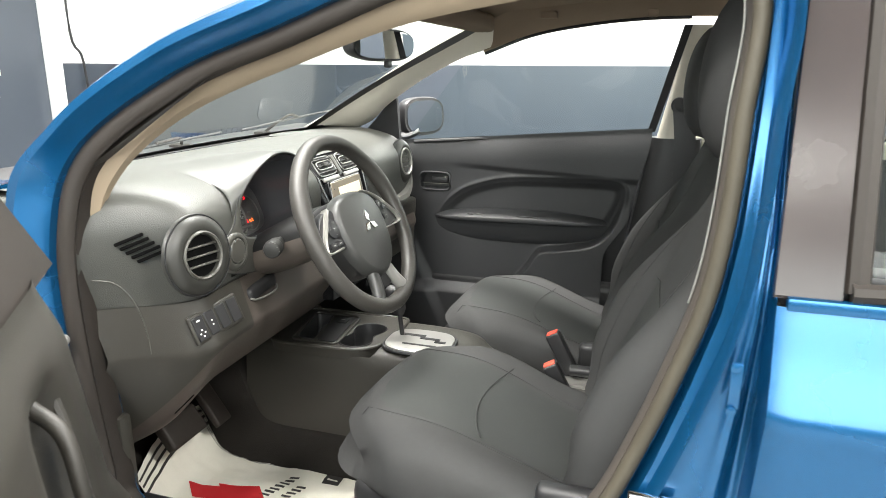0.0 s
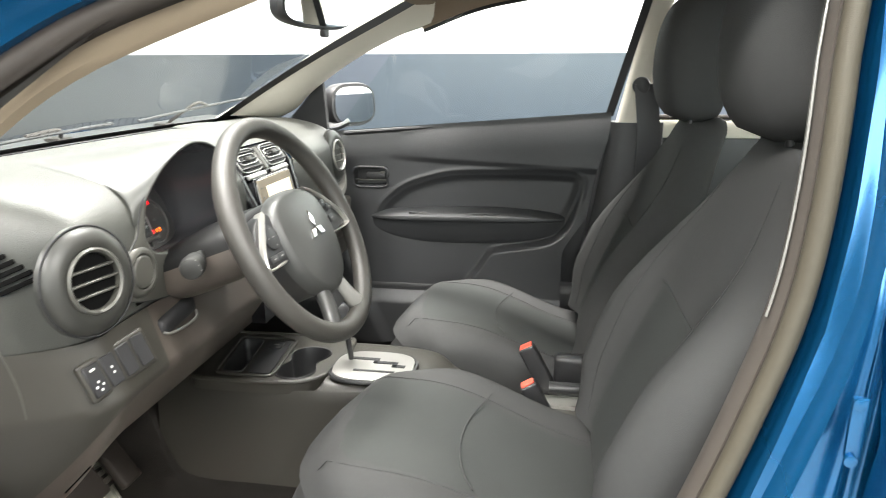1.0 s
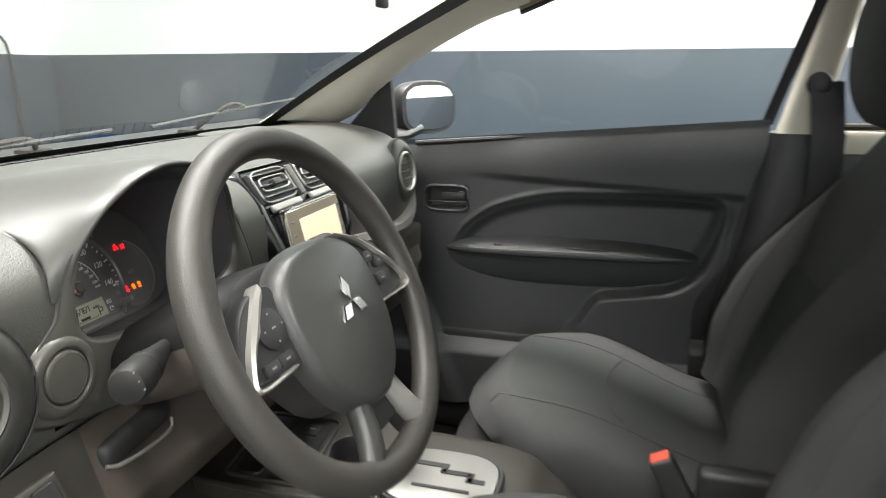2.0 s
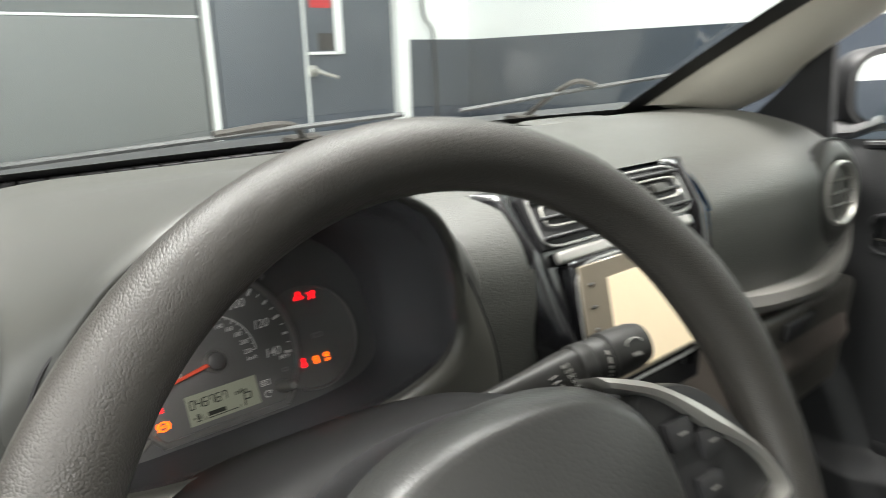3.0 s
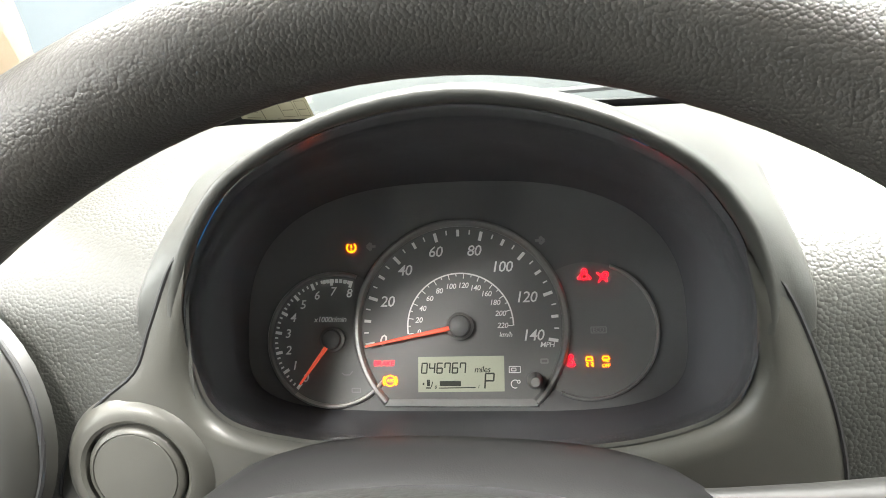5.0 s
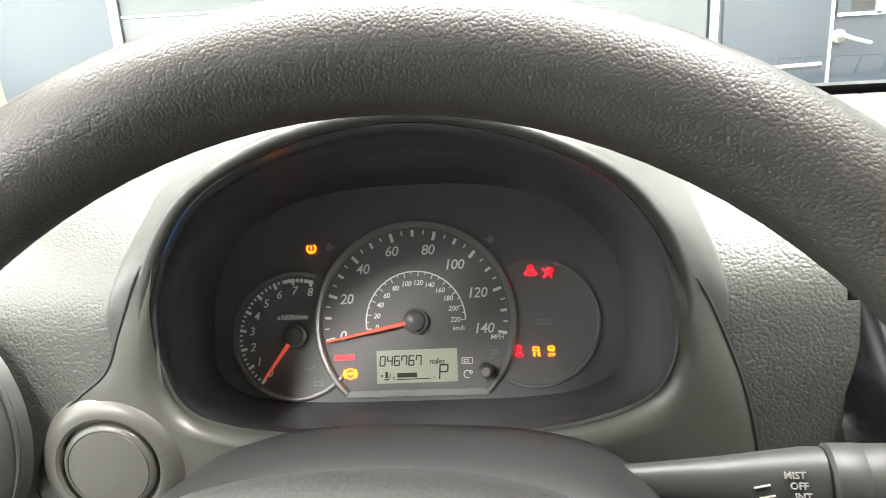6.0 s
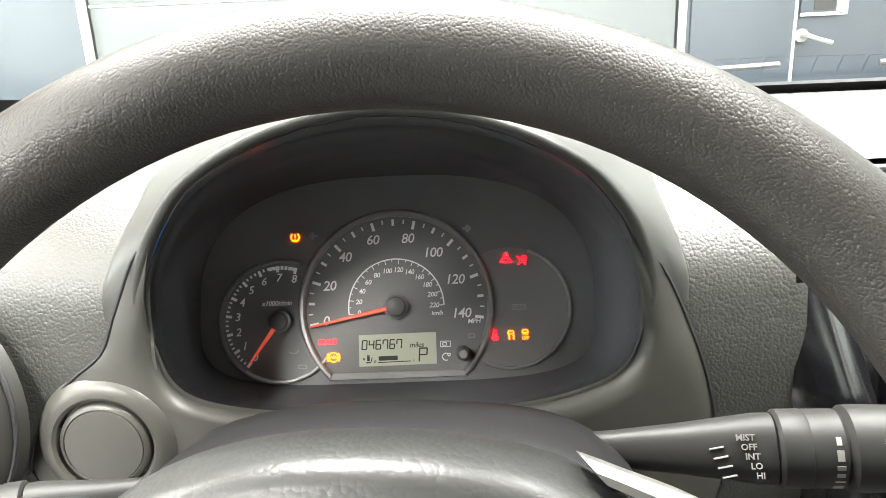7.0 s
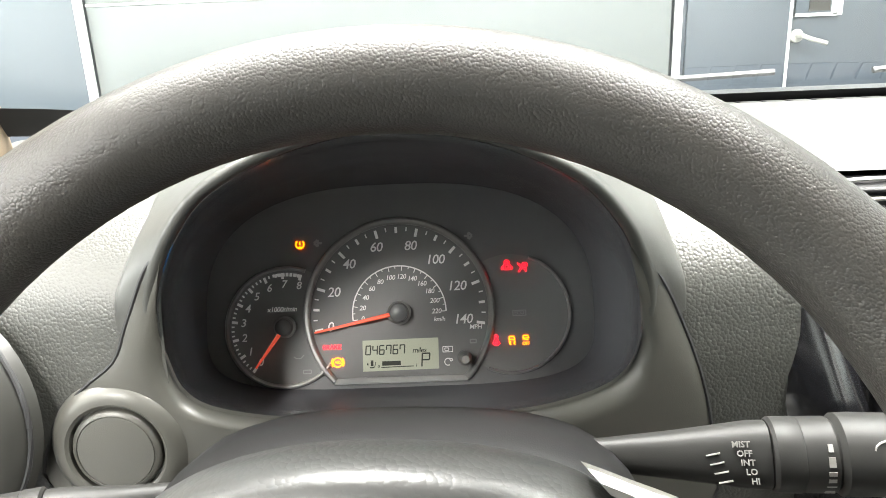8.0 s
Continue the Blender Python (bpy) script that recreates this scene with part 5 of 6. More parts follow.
# a plain bright badge of three lozenges
badge = part("badge", slab([wp(0, -7 + 1, 21.5), wp(1, -7, 21.5), wp(0, -8, 21.5), wp(-1, -7, 21.5)], WN * .0012), CHROME, wheel, "bright metal badge")
for ang in (90, 210, 330):
    c, q = math.cos(radians(ang)), math.sin(radians(ang))
    L, W = 29.5, 8.4
    mid = (c * L / 2, q * L / 2)
    part("lozenge", slab([wp(0, -7, 20.5), wp(mid[0] - q * W, mid[1] + c * W - 7, 20.5), wp(c * L, q * L - 7, 20.5), wp(mid[0] + q * W, mid[1] - c * W - 7, 20.5)], WN * .0042, bevel=.18), CHROME, badge)
for k in range(3):
    part("embossed_bar", block(wp(26, -50 - 4 * k, 18.0), (.016, .0016, .0012), 0, 1, axes((0, 0, 0), WU, WV, WN)), COVER, wheel)

shroud = thing("column_shroud", (-.20, -.328, .80), "dark plastic steering column shroud with two stalks", "column shroud")
rings, lower = [], []
for f, w, up, dn in ((0, .104, .030, .06), (.25, .104, .037, .06), (.55, .103, .043, .058), (.85, .098, .044, .052), (1.0, .088, .032, .04), (1.03, .05, .015, .02)):
    c = V(-.245, -.330, .826).lerp(V(-.108, -.329, .876), f)
    shell = [c + WU * p.x + WV * (p.y * (up if p.y > 0 else dn)) for p in oval((0, 0, 0), (1, 0, 0), (0, 1, 0), w, 1, 2.7, 36)]
    rings.append(shell[:19])
    lower.append(shell[18:] + shell[:1])
# Upper half coloured as shaded, lower half as lit.
part("upper_shell", loft(rings), SHELL, shroud, "smooth upper shell, darkened for shade", 50)
part("lower_shell", loft(lower), KNEE, shroud, "lower shell in the brown lit tone", 50)
part("seam", loft([[p + WN * .001 for p in oval(V(-.245, -.330, .826).lerp(V(-.108, -.329, .876), f), WU, WV, w, .0015, 2, 12)] for f, w in ((.02, .1045), (.5, .096), (.9, .0875))]), DARK_IN, shroud)


def stalk(base, tip, label, right):
    base, tip = Vector(base), Vector(tip)
    d = (tip - base).normalized()
    up = (V(0, 0, 1) - d * d.z).normalized()
    out = d.cross(up) if right else up.cross(d)
    out = WN - d * WN.dot(d)
    out.normalize()
    up = out.cross(d) if out.cross(d).z > 0 else d.cross(out)
    st = part("stalk", loft([oval(base.lerp(tip, f), out, up, a, b, 2.8, 24) for f, a, b in ((-.15, .006, .006), (0, .0065, .0065), (.1, .007, .0075), (.3, .0095, .0102), (.52, .0125, .0140), (.56, .0125, .0140))]), STALK, shroud, label)
    part("collar", loft([oval(base.lerp(tip, f), out, up, a, a, 2.2, 28) for f, a in ((.565, .0142), (.575, .0154), (.645, .0155), (.65, .0150), (.655, .0153), (.735, .0153), (.745, .0142))]), STALK, st, "ribbed turning collar")
    part("end_knob", loft([oval(base.lerp(tip, f), out, up, a, a, 2.2, 28) for f, a in ((.745, .0142), (.76, .0166), (.80, .0168), (.95, .0160), (1.0, .0142), (1.02, .009))]), STALK, st, "black end knob")
    return st, out, up, d, base, tip


st, out, up, d, base, tip = stalk((-.172, -.250, .876), (-.148, -.117, .887), "wiper stalk with white lettering", True)
for k, txt in enumerate(("MIST", "OFF", "INT", "LO", "HI")):
    c = base.lerp(tip, .475 + .008 * k) + out * .0124 + up * (.0052 - .0036 * k)
    part("lettering", letters(txt, .0034, axes(c, d, up, out), .0003), PLATE, st)
for k in range(4):
    a, b = base.lerp(tip, .375 + .010 * k) + out * .0108 + up * (.0006 - .0036 * k), base.lerp(tip, .415 + .010 * k) + out * .0116 + up * (.0018 - .0036 * k)
    part("mark", sweep([a, b], .0004, 5), PLATE, st)
for k in range(5):
    t = -.55 + .26 * k + .03 * k * k
    o2, u2 = out * math.cos(t) - up * math.sin(t), up * math.cos(t) + out * math.sin(t)
    part("mark", block(base.lerp(tip, .715) + o2 * .0153, (.0012 + .0006 * k, .0022 + .0009 * k, .0006), 0, 1, axes((0, 0, 0), d, u2, o2)), PLATE, st)
part("lettering", letters("PULL", .0036, axes(base.lerp(tip, .88) + out * .0166 - up * .004, d, up, out), .0004), PLATE, st)
part("symbol", sweep([base.lerp(tip, .88) + out * .0162 + d * (.007 * math.cos(t)) + up * (.003 + .004 * math.sin(t)) for t in [math.pi * k / 8 for k in range(9)]], .0004, 5), PLATE, st)
st, out, up, d, base, tip = stalk((-.172, -.425, .862), (-.135, -.520, .868), "light stalk with white symbols", False)
for k in range(3):
    part("symbol", block(tip + d * .001 + up * (.008 - .008 * k) + out * (.012), (.0022, .0012, .001), 0, 1, axes((0, 0, 0), d, up, out)), PLATE, st)
part("ignition_lock", revolve([(.018, -.01), (.018, .004), (.013, .007), (0, .007)], (-.15, -.228, .80), (1, 0.3, 0), 20), BLACK, shroud)
part("key", block((-.125, -.222, .80), (.03, .006, .02), .003, 2), SILVER, shroud)

# ---------------------------------------------------------------- seats
def seat(name, y0, label):
    s = thing(name, (.22, y0, .20), label, "car seat", "front seats")
    # cushion: sections from front to back
    rows, ins = [], []
    for f in [k / 14 for k in range(15)]:
        x = -.055 + .52 * f
        lift = .566 - .105 * smooth(.30, 1.05, f)
        half = .235 + .02 * math.sin(math.pi * min(1, f * 1.3)) - .05 * (1 - smooth(0, .18, f))
        lo = .40 - .03 * f
        topz = lift - .075 * (1 - smooth(0, .16, f)) ** 1.5
        ring = []
        for k in range(40):
            t = 2 * math.pi * k / 40
            c, q = math.cos(t), math.sin(t)
            u = math.copysign(abs(c) ** (2 / 3.2), c)
            v = math.copysign(abs(q) ** (2 / 3.2), q)
            bol = .018 * smooth(.45, .88, abs(u)) * smooth(.1, .45, f) - .014 * (1 - u * u) * smooth(.1, .4, f)
            z = (topz + lo) / 2 + v * (topz - lo) / 2 + (bol if v > 0 else 0)
            ring.append(V(x - .015 * (1 - v) * (1 - smooth(0, .15, f)) + .10 * abs(u) ** 2.6 * (1 - f) ** 2, y0 + u * half, z))
        rows.append(ring)
    first = [V(rows[0][0].x - .012, y0, .50).lerp(p, .75) + V(-.012, 0, 0) for p in rows[0]]
    cush = part("seat_cushion", loft([first] + rows), FABRIC, s, "dark knit cushion", 80)
    def top_at(f, u):
        x = -.055 + .52 * f
        lift = .566 - .105 * smooth(.30, 1.05, f)
        half = .235 + .02 * math.sin(math.pi * min(1, f * 1.3)) - .05 * (1 - smooth(0, .18, f))
        lo = .40 - .03 * f
        topz = lift - .075 * (1 - smooth(0, .16, f)) ** 1.5
        v = (1 - min(.999, abs(u)) ** 3.2) ** (1 / 3.2)
        bol = .018 * smooth(.45, .88, abs(u)) * smooth(.1, .45, f) - .014 * (1 - u * u) * smooth(.1, .4, f)
        return V(x + .10 * abs(u) ** 2.6 * (1 - f) ** 2, y0 + u * half, (topz + lo) / 2 + v * (topz - lo) / 2 + bol)
    part("cushion_insert", sheet(lambda a, b: top_at(.16 + .82 * a, (-.60 + 1.2 * b)) + V(0, 0, .0030 * min(1, 4 * a, 8 * b, 8 * (1 - b)) - .0006), 20, 16), INSERT, cush, "grey woven insert")
    for u in (-.60, .60):
        part("seam", sweep([top_at(.06 + .9 * k / 16, u) + V(0, 0, .001) for k in range(17)], .0008, 6), FABRIC, cush)
    part("seam", sweep([top_at(.52, -.6 + 1.2 * k / 10) + V(.03 * ((k / 5 - 1) ** 2), 0, .0028) for k in range(11)], .0016, 6), FABRIC, cush)
    # backrest: sections from below to the shoulder
    rows = []
    def back_sec(f):
        z = .50 + .53 * f
        front = .435 + .205 * f
        depth = .125 - .03 * f
        half = .215 + .045 * math.sin(math.pi * min(1, .15 + f * .8)) - .082 * smooth(.62, 1.0, f) - .02 * smooth(.9, 1, f)
        return z, front, depth, half
    def back_pt(f, u, v):
        z, front, depth, half = back_sec(f)
        bol = .092 * smooth(.42, .85, abs(u)) * (1 - smooth(.40, .85, f)) * (.55 + .45 * smooth(.0, .25, f))
        belly = .010 * (1 - u * u) * math.exp(-((f - .25) / .2) ** 2)
        return V(front + depth / 2 - v * depth / 2 - ((bol + belly) if v > 0 else 0) * v, y0 + u * half, z - .03 * u * u * smooth(.85, 1, f))
    for f in [k / 16 for k in range(17)]:
        ring = []
        for k in range(40):
            t = 2 * math.pi * k / 40
            c, q = math.cos(t), math.sin(t)
            ring.append(back_pt(f, math.copysign(abs(c) ** (2 / 3.0), c), math.copysign(abs(q) ** (2 / 3.0), q)))
        rows.append(ring)
    crown = sum(rows[-1], V(0, 0, 0)) / 40
    for g, dz in ((.93, .012), (.75, .02), (.45, .025), (.1, .027)):
        rows.append([crown + (p - crown) * g + V(.004, 0, dz) for p in rows[16]])
    back = part("backrest", loft(rows), FABRIC, s, "dark knit backrest", 80)
    def fr(f, u):
        return back_pt(f, u, (1 - abs(u) ** 3) ** (1 / 3))
    part("back_insert", sheet(lambda a, b: fr(.03 + .51 * a, (-.58 + 1.16 * b) * (1 - .12 * a)) + V(-.0035 * min(1, 8 * b, 8 * (1 - b), 8 * (1 - a)) + .0005, 0, 0), 20, 16), INSERT, back, "grey woven insert")
    for u in (-.58, .58):
        part("seam", sweep([fr(.03 + .92 * k / 18, u * (1 + .2 * k / 18)) + V(-.001, 0, 0) for k in range(19)], .0006, 6), FABRIC, back)
    part("seam", sweep([fr(.54, (-.58 + 1.16 * k / 10) * .88) + V(-.001, 0, 0) for k in range(11)], .002, 6), INSERT, back)
    # headrest on its posts
    rows = []
    for f in [k / 20 for k in range(21)]:
        g = abs(2 * f - 1)
        fat = max(0, 1 - g ** 3.4) ** .40
        x = .676 - .030 * math.sin(math.pi * min(1, .12 + .8 * f)) + .010 * f
        rows.append(oval((x, y0, 1.036 + .290 * f), (0, 1, 0), (1, 0, 0), .040 + .092 * fat * (.86 + .14 * f), .020 + .056 * fat, 3.0, 40))
    head = part("headrest", loft(rows), FABRIC, s, "dark padded headrest", 80)
    for u in (-.055, .055):
        part("post", sweep([(.655, y0 + u, 1.02), (.65, y0 + u, 1.09)], .006, 10), BLACK, head)
    part("seat_base", block((.24, y0, .36), (.46, .40, .14), .03, 3), BLACK, s, "black seat base trim")
    part("recline_cover", block((.44, y0 - .245 * math.copysign(1, -y0), .47), (.14, .035, .12), .015, 3), BLACK, s)
    for u in (-.19, .19):
        part("rail", block((.22, y0 + u, .25), (.50, .04, .12), .008), BLACK, s)
    return s


drv = seat("driver_seat", -.331, "dark grey knit driver seat with woven grey inserts")
psg = copy_thing(drv, pose(.22, .345, .175))
psg.name = "passenger_seat"
psg["label"] = "dark grey knit passenger seat with woven grey inserts"
bench = thing("rear_bench", (1.3, 0, .2), "dark fabric rear bench seat", "rear seat")
part("seat_cushion", block((1.25, 0, .45), (.50, 1.24, .18), .06, 4), FABRIC, bench)
part("backrest", block((1.58, 0, .75), (.16, 1.24, .62), .06, 4, pose(0, 0, 0, 0, 12, 0)), FABRIC, bench)
for y in (-.35, .35):
    part("headrest", block((1.64, y, 1.10), (.10, .24, .12), .04, 4), FABRIC, bench)

# belt buckles between the seats
def buckle(x, y, z, turn, label, tall):
    b = thing("belt_buckle", (x + .04, y, z - .12), label, "belt buckle", "belt buckles")
    m = pose(0, 0, 0, 0, -28, turn)
    part("body", block((x, y, z), (.036, .030, tall), .006, 3, m), BLACK, b)
    d = m.to_3x3() @ V(0, 0, tall / 2)
    part("release_button", block(V(x, y, z) + d, (.028, .022, .006), .002, 2, m), REDPLASTIC, b, "red release button")
    part("stem", sweep(line_through([V(x, y, z) - d * .9, V(x, y, z) - d * 1.5, V(x + .06, y, z - .13)], 10), .009, 8), BLACK, b)


buckle(.335, .035, .495, 0, "black belt buckle with a red button beside the passenger seat", .12)
buckle(.335, -.055, .468, 8, "dark grey belt buckle standing beside the driver seat", .085)
brake = thing("hand_brake", (.42, -.01, .42), "black hand brake lever between the seats", "hand brake")
part("lever", sweep([(.60, -.01, .45), (.45, -.01, .475), (.36, -.01, .475)], .014, 12), BLACK, brake)
part("slot_trim", block((.42, -.01, .438), (.20, .05, .02), .006), SILVER, brake, "grey lever surround")

# ---------------------------------------------------------------- centre console
con = thing("centre_console", (-.1, -.03, .2), "black centre console with tray and cup holders", "console")
rows = []
for x, zt, hw in ((-.44, .52, .13), (-.36, .515, .13), (-.22, .515, .13), (-.05, .525, .125), (.10, .52, .115), (.16, .49, .10), (.25, .45, .085), (.60, .43, .08)):
    side = [(hw + .028, .19), (hw + .016, .30), (hw + .006, .40), (hw - .002, zt - .040), (hw - .009, zt - .014), (hw - .018, zt - .004), (hw - .034, zt)]
    rows.append([V(x, -.05 - w, z) for w, z in side] + [V(x, -.05 + w, z) for w, z in reversed(side)])
dense = []
for i in range(100):
    ring = [curve_at([r[k] for r in rows], i / 99) for k in range(14)]
    if -.368 < ring[0].x < -.100:
        for k, side in ((5, -1), (6, -1), (7, 1), (8, 1)):
            edge = ring[4 if side < 0 else 9]
            ring[k] = V(edge.x, edge.y - side * .001, edge.z + .002) if k in (5, 8) else V(edge.x, edge.y - side * .002, .44)
    dense.append(ring)
part("body", loft(dense), PAD_LOW, con, "dark console body", 55)
# carpet over the tunnel, below the console and ahead of it
rows = []
for x, zt, hw in ((-.78, .56, .10), (-.66, .55, .105), (-.54, .52, .112), (-.47, .47, .122), (-.42, .36, .130), (-.37, .312, .130), (-.22, .308, .130), (-.05, .305, .125), (.10, .30, .115), (.25, .295, .085), (.60, .29, .08)):
    side = [(hw + .050, .19), (hw + .032, .19 + .45 * (zt - .19)), (hw + .024, .19 + .85 * (zt - .19)), (hw + .018, zt - .004), (hw + .004, zt)]
    rows.append([V(x, -.05 - w, z) for w, z in side] + [V(x, -.05 + w, z) for w, z in reversed(side)])
part("carpet", loft([[curve_at([r[k] for r in rows], i / 39) for k in range(10)] for i in range(40)]), CARPET, con, "black carpet below the console", 60)


def corner_quad(pts, r, n=6):
    """A four-sided outline with rounded corners."""
    out = []
    pts = [Vector(p) for p in pts]
    for i, p in enumerate(pts):
        a, b = p + (pts[i - 1] - p).normalized() * r, p + (pts[(i + 1) % 4] - p).normalized() * r
        out += [a.lerp(p, f).lerp(p.lerp(b, f), f) for f in [k / n for k in range(n + 1)]]
    return out


def waisted(c, a, b, wide, n=48):
    """Two round wells run together, with a waist between them."""
    out = []
    for k in range(n):
        t = 2 * math.pi * k / n
        r = math.sqrt(a * a * math.cos(2 * t) + math.sqrt(b ** 4 - (a * a * math.sin(2 * t)) ** 2))
        out.append(V(c[0] + wide * r * math.sin(t) + .06 * r * math.cos(t), c[1] + r * math.cos(t), 0))
    return out


DECK = .527
loop = [(-.385, .035, 0), (-.372, .058, 0), (-.34, .064, 0), (-.22, .066, 0), (-.11, .066, 0), (-.084, .05, 0), (-.080, -.02, 0), (-.085, -.095, 0), (-.103, -.138, 0), (-.14, -.166, 0), (-.20, -.176, 0), (-.29, -.177, 0), (-.355, -.173, 0), (-.378, -.145, 0), (-.385, -.06, 0), (-.385, .035, 0)]
deck_edge = line_through(loop, 61)[:-1]
tray_hole = corner_quad([(-.338, .022, 0), (-.288, .022, 0), (-.268, -.142, 0), (-.312, -.142, 0)], .014)
cup_hole = waisted((-.158, -.078), .053, .0575, 1.32)
bm = bmesh.new()
edges = []
for outline in (deck_edge, tray_hole, cup_hole):
    vs = [bm.verts.new((p.x, p.y, DECK)) for p in outline]
    edges += [bm.edges.new((vs[k - 1], vs[k])) for k in range(len(vs))]
bmesh.ops.triangle_fill(bm, use_beauty=True, edges=edges)
loft([[V(p.x, p.y, DECK - dz) for p in deck_edge] for dz in (0, .012, .026)], bm, True, False)
deck = part("deck", bm, PAD_LOW, con, "dark top plate of the console", 40)
part("deck_rim", sweep([(p.x, p.y, DECK - .001) for p in deck_edge], .005, 8, True), PAD_LOW, deck)


def well(name, outline, depth, label):
    c = sum(outline, V(0, 0, 0)) / len(outline)
    rings = [[V(*(c + (p - c) * g).xy, DECK - dz) for p in outline] for g, dz in ((1.05, -.0005), (1.03, -.003), (1.0, -.0025), (.985, .002), (.95, depth * .5), (.91, depth - .004), (.86, depth), (.3, depth))]
    return part(name, loft(rings, cap=False, closed=True), BLACK, con, label, 45)


tray = well("open_tray", tray_hole, .05, "open tray")
cups = well("cup_holder", cup_hole, .06, "double cup holder")
for part_of, outline, depth in ((tray, tray_hole, .05), (cups, cup_hole, .06)):
    c = sum(outline, V(0, 0, 0)) / len(outline)
    part("bottom", slab([V(*(c + (p - c) * .88).xy, DECK - depth - .002) for p in outline], (0, 0, .003)), DARK_IN, part_of)
panel = part("tray_panel", slab([V(p.x, p.y, DECK + .0005) for p in corner_quad([(-.276, .022, 0), (-.222, .022, 0), (-.206, -.146, 0), (-.254, -.146, 0)], .010)], (0, 0, .003)), BLACK, con, "flat black panel beside the tray")
part("tray_switch", block((-.246, -.010, DECK + .004), (.028, .034, .006), .003, 2), DARK_IN, panel)
part("switch_mark", block((-.246, -.010, DECK + .0072), (.010, .003, .0008), 0), PLATE, panel)
part("tray_frame", sweep([V(p.x, p.y, DECK + .002) for p in corner_quad([(-.350, .034, 0), (-.212, .034, 0), (-.196, -.156, 0), (-.322, -.156, 0)], .022)], .0032, 8, True), PAD_LOW, con)
sel = thing("gear_selector", (0, -.085, .52), "gear lever on a satin silver gate plate", "gear selector")
part("gate_plate", slab([(p.x, p.y, .528) for p in oval((-.002, -.085, 0), (1, 0, 0), (0, 1, 0), .083, .069, 3.0, 40)], (0, 0, .010), bevel=.08), PLATE, sel, "satin silver gate plate")
part("plate_edge", sweep([(p.x, p.y, .530) for p in oval((-.002, -.085, 0), (1, 0, 0), (0, 1, 0), .087, .073, 3.0, 40)], .004, 6, True), BLACK, sel)
for cx, cy, sx, sy in ((-.030, -.062, .050, .010), (.0, -.068, .010, .022), (.020, -.076, .044, .010), (.042, -.083, .010, .022), (.052, -.090, .026, .010)):
    part("gate_slot", block((cx, cy, .5385), (sx, sy, .002), 0), DARK_IN, sel)
part("gate_mark", block((.006, -.118, .5385), (.085, .006, .002), 0), DARK_IN, sel)
part("lever", sweep([(-.055, -.066, .53), (-.060, -.066, .57), (-.064, -.066, .60)], .006, 10), BLACK, sel)
part("knob", loft([oval((-.064 - .018 * f, -.066, .592 + .072 * f), (1, 0, 0), (0, 1, 0), r, r * .8, 2.4, 18) for f, r in ((0, .012), (.2, .02), (.6, .024), (.85, .021), (.95, .014), (1, .006))]), BLACK, sel, "black gear knob")

# pedals, floor mat
ped = thing("brake_pedal", (-.55, -.27, .35), "black rubber brake pedal on its arm", "pedal")
part("pad", block((-.50, -.372, .365), (.03, .12, .07), .010, 3, pose(0, 0, 0, 0, -35, 0)), RUBBER, ped)
part("arm", sweep([(-.51, -.37, .38), (-.58, -.36, .46), (-.60, -.35, .60)], .010, 8), BLACK, ped)
ped = thing("accelerator_pedal", (-.56, -.15, .30), "narrow black rubber accelerator pedal", "pedal")
part("pad", block((-.52, -.235, .36), (.02, .055, .13), .008, 3, pose(0, 0, 0, 0, -35, 0)), RUBBER, ped)
part("arm", sweep([(-.54, -.235, .40), (-.60, -.235, .52)], .008, 8), BLACK, ped)
fm = thing("paper_floor_mat", (-.40, -.33, .20), "crumpled white paper floor mat with red and black print", "floor mat")


def floor_z(x, y):
    return .205 + .22 * smooth(.17, 0.0, (x + .78) / 1.9) ** 1.2 + .004 * noise.noise(V(x * 14, y * 14, 0)) + .003 * noise.noise(V(x * 40, y * 40, 3))


def mat_pt(u, v, lift=0.0):
    x = -.585 + .55 * u + .035 * (1 - v) * (1 - u) - .02 * math.sin(3 * v) * (1 - u) ** 3
    y = -.50 + .305 * v + .02 * (1 - v) * (1 - u) - .02 * v * math.exp(-((u - .35) / .2) ** 2)
    return V(x, y, floor_z(x, y) + .05 * smooth(.14, 0, u) + lift)


part("sheet", sheet(lambda u, v: mat_pt(u, v), 50, 40), PAPER, fm, "creased paper", 60)
for k in range(3):
    a, b = .016 + .018 * k, .023 + .018 * k
    part("border_line", sheet(lambda u, v, a=a, b=b: mat_pt(a + (b - a) * v, .01 + .98 * u, .0012), 40, 1), INK, fm)
    part("border_line", sheet(lambda u, v, a=a, b=b: mat_pt(.01 + .98 * u, 1 - a - (b - a) * v, .0012), 40, 1), INK, fm)


def lozenge(cu, cv, du, dv, wide):
    """A lozenge printed on the mat, from one point to another."""
    def at(a, b):
        return mat_pt(cu + du * (a + b) / 2 - dv * (a - b) * wide, cv + dv * (a + b) / 2 + du * (a - b) * wide, .0014)
    return sheet(at, 8, 8)


for du, dv in ((-.20, .07), (.11, .24), (.13, -.22)):
    part("red_shape", lozenge(.34, .36, du, dv, .55), RED, fm)
for k in range(7):
    part("print_bar", sheet(lambda u, v, k=k: mat_pt(.475 + .012 * k + .045 * v, .50 + .045 * k + .026 * u, .0014), 2, 2), INK, fm)
for k in range(4):
    part("print_bar", sheet(lambda u, v, k=k: mat_pt(.57 + .012 * k + .045 * v, .53 + .045 * k + .026 * u, .0014), 2, 2), INK, fm)
tag = part("print_bar", sheet(lambda u, v: mat_pt(.70 + .08 * u, .78 + .12 * v, .0014), 2, 2), INK, fm)
part("print_mark", sheet(lambda u, v: mat_pt(.715 + .05 * u, .83 + .02 * v, .0022), 2, 2), PAPER, tag)

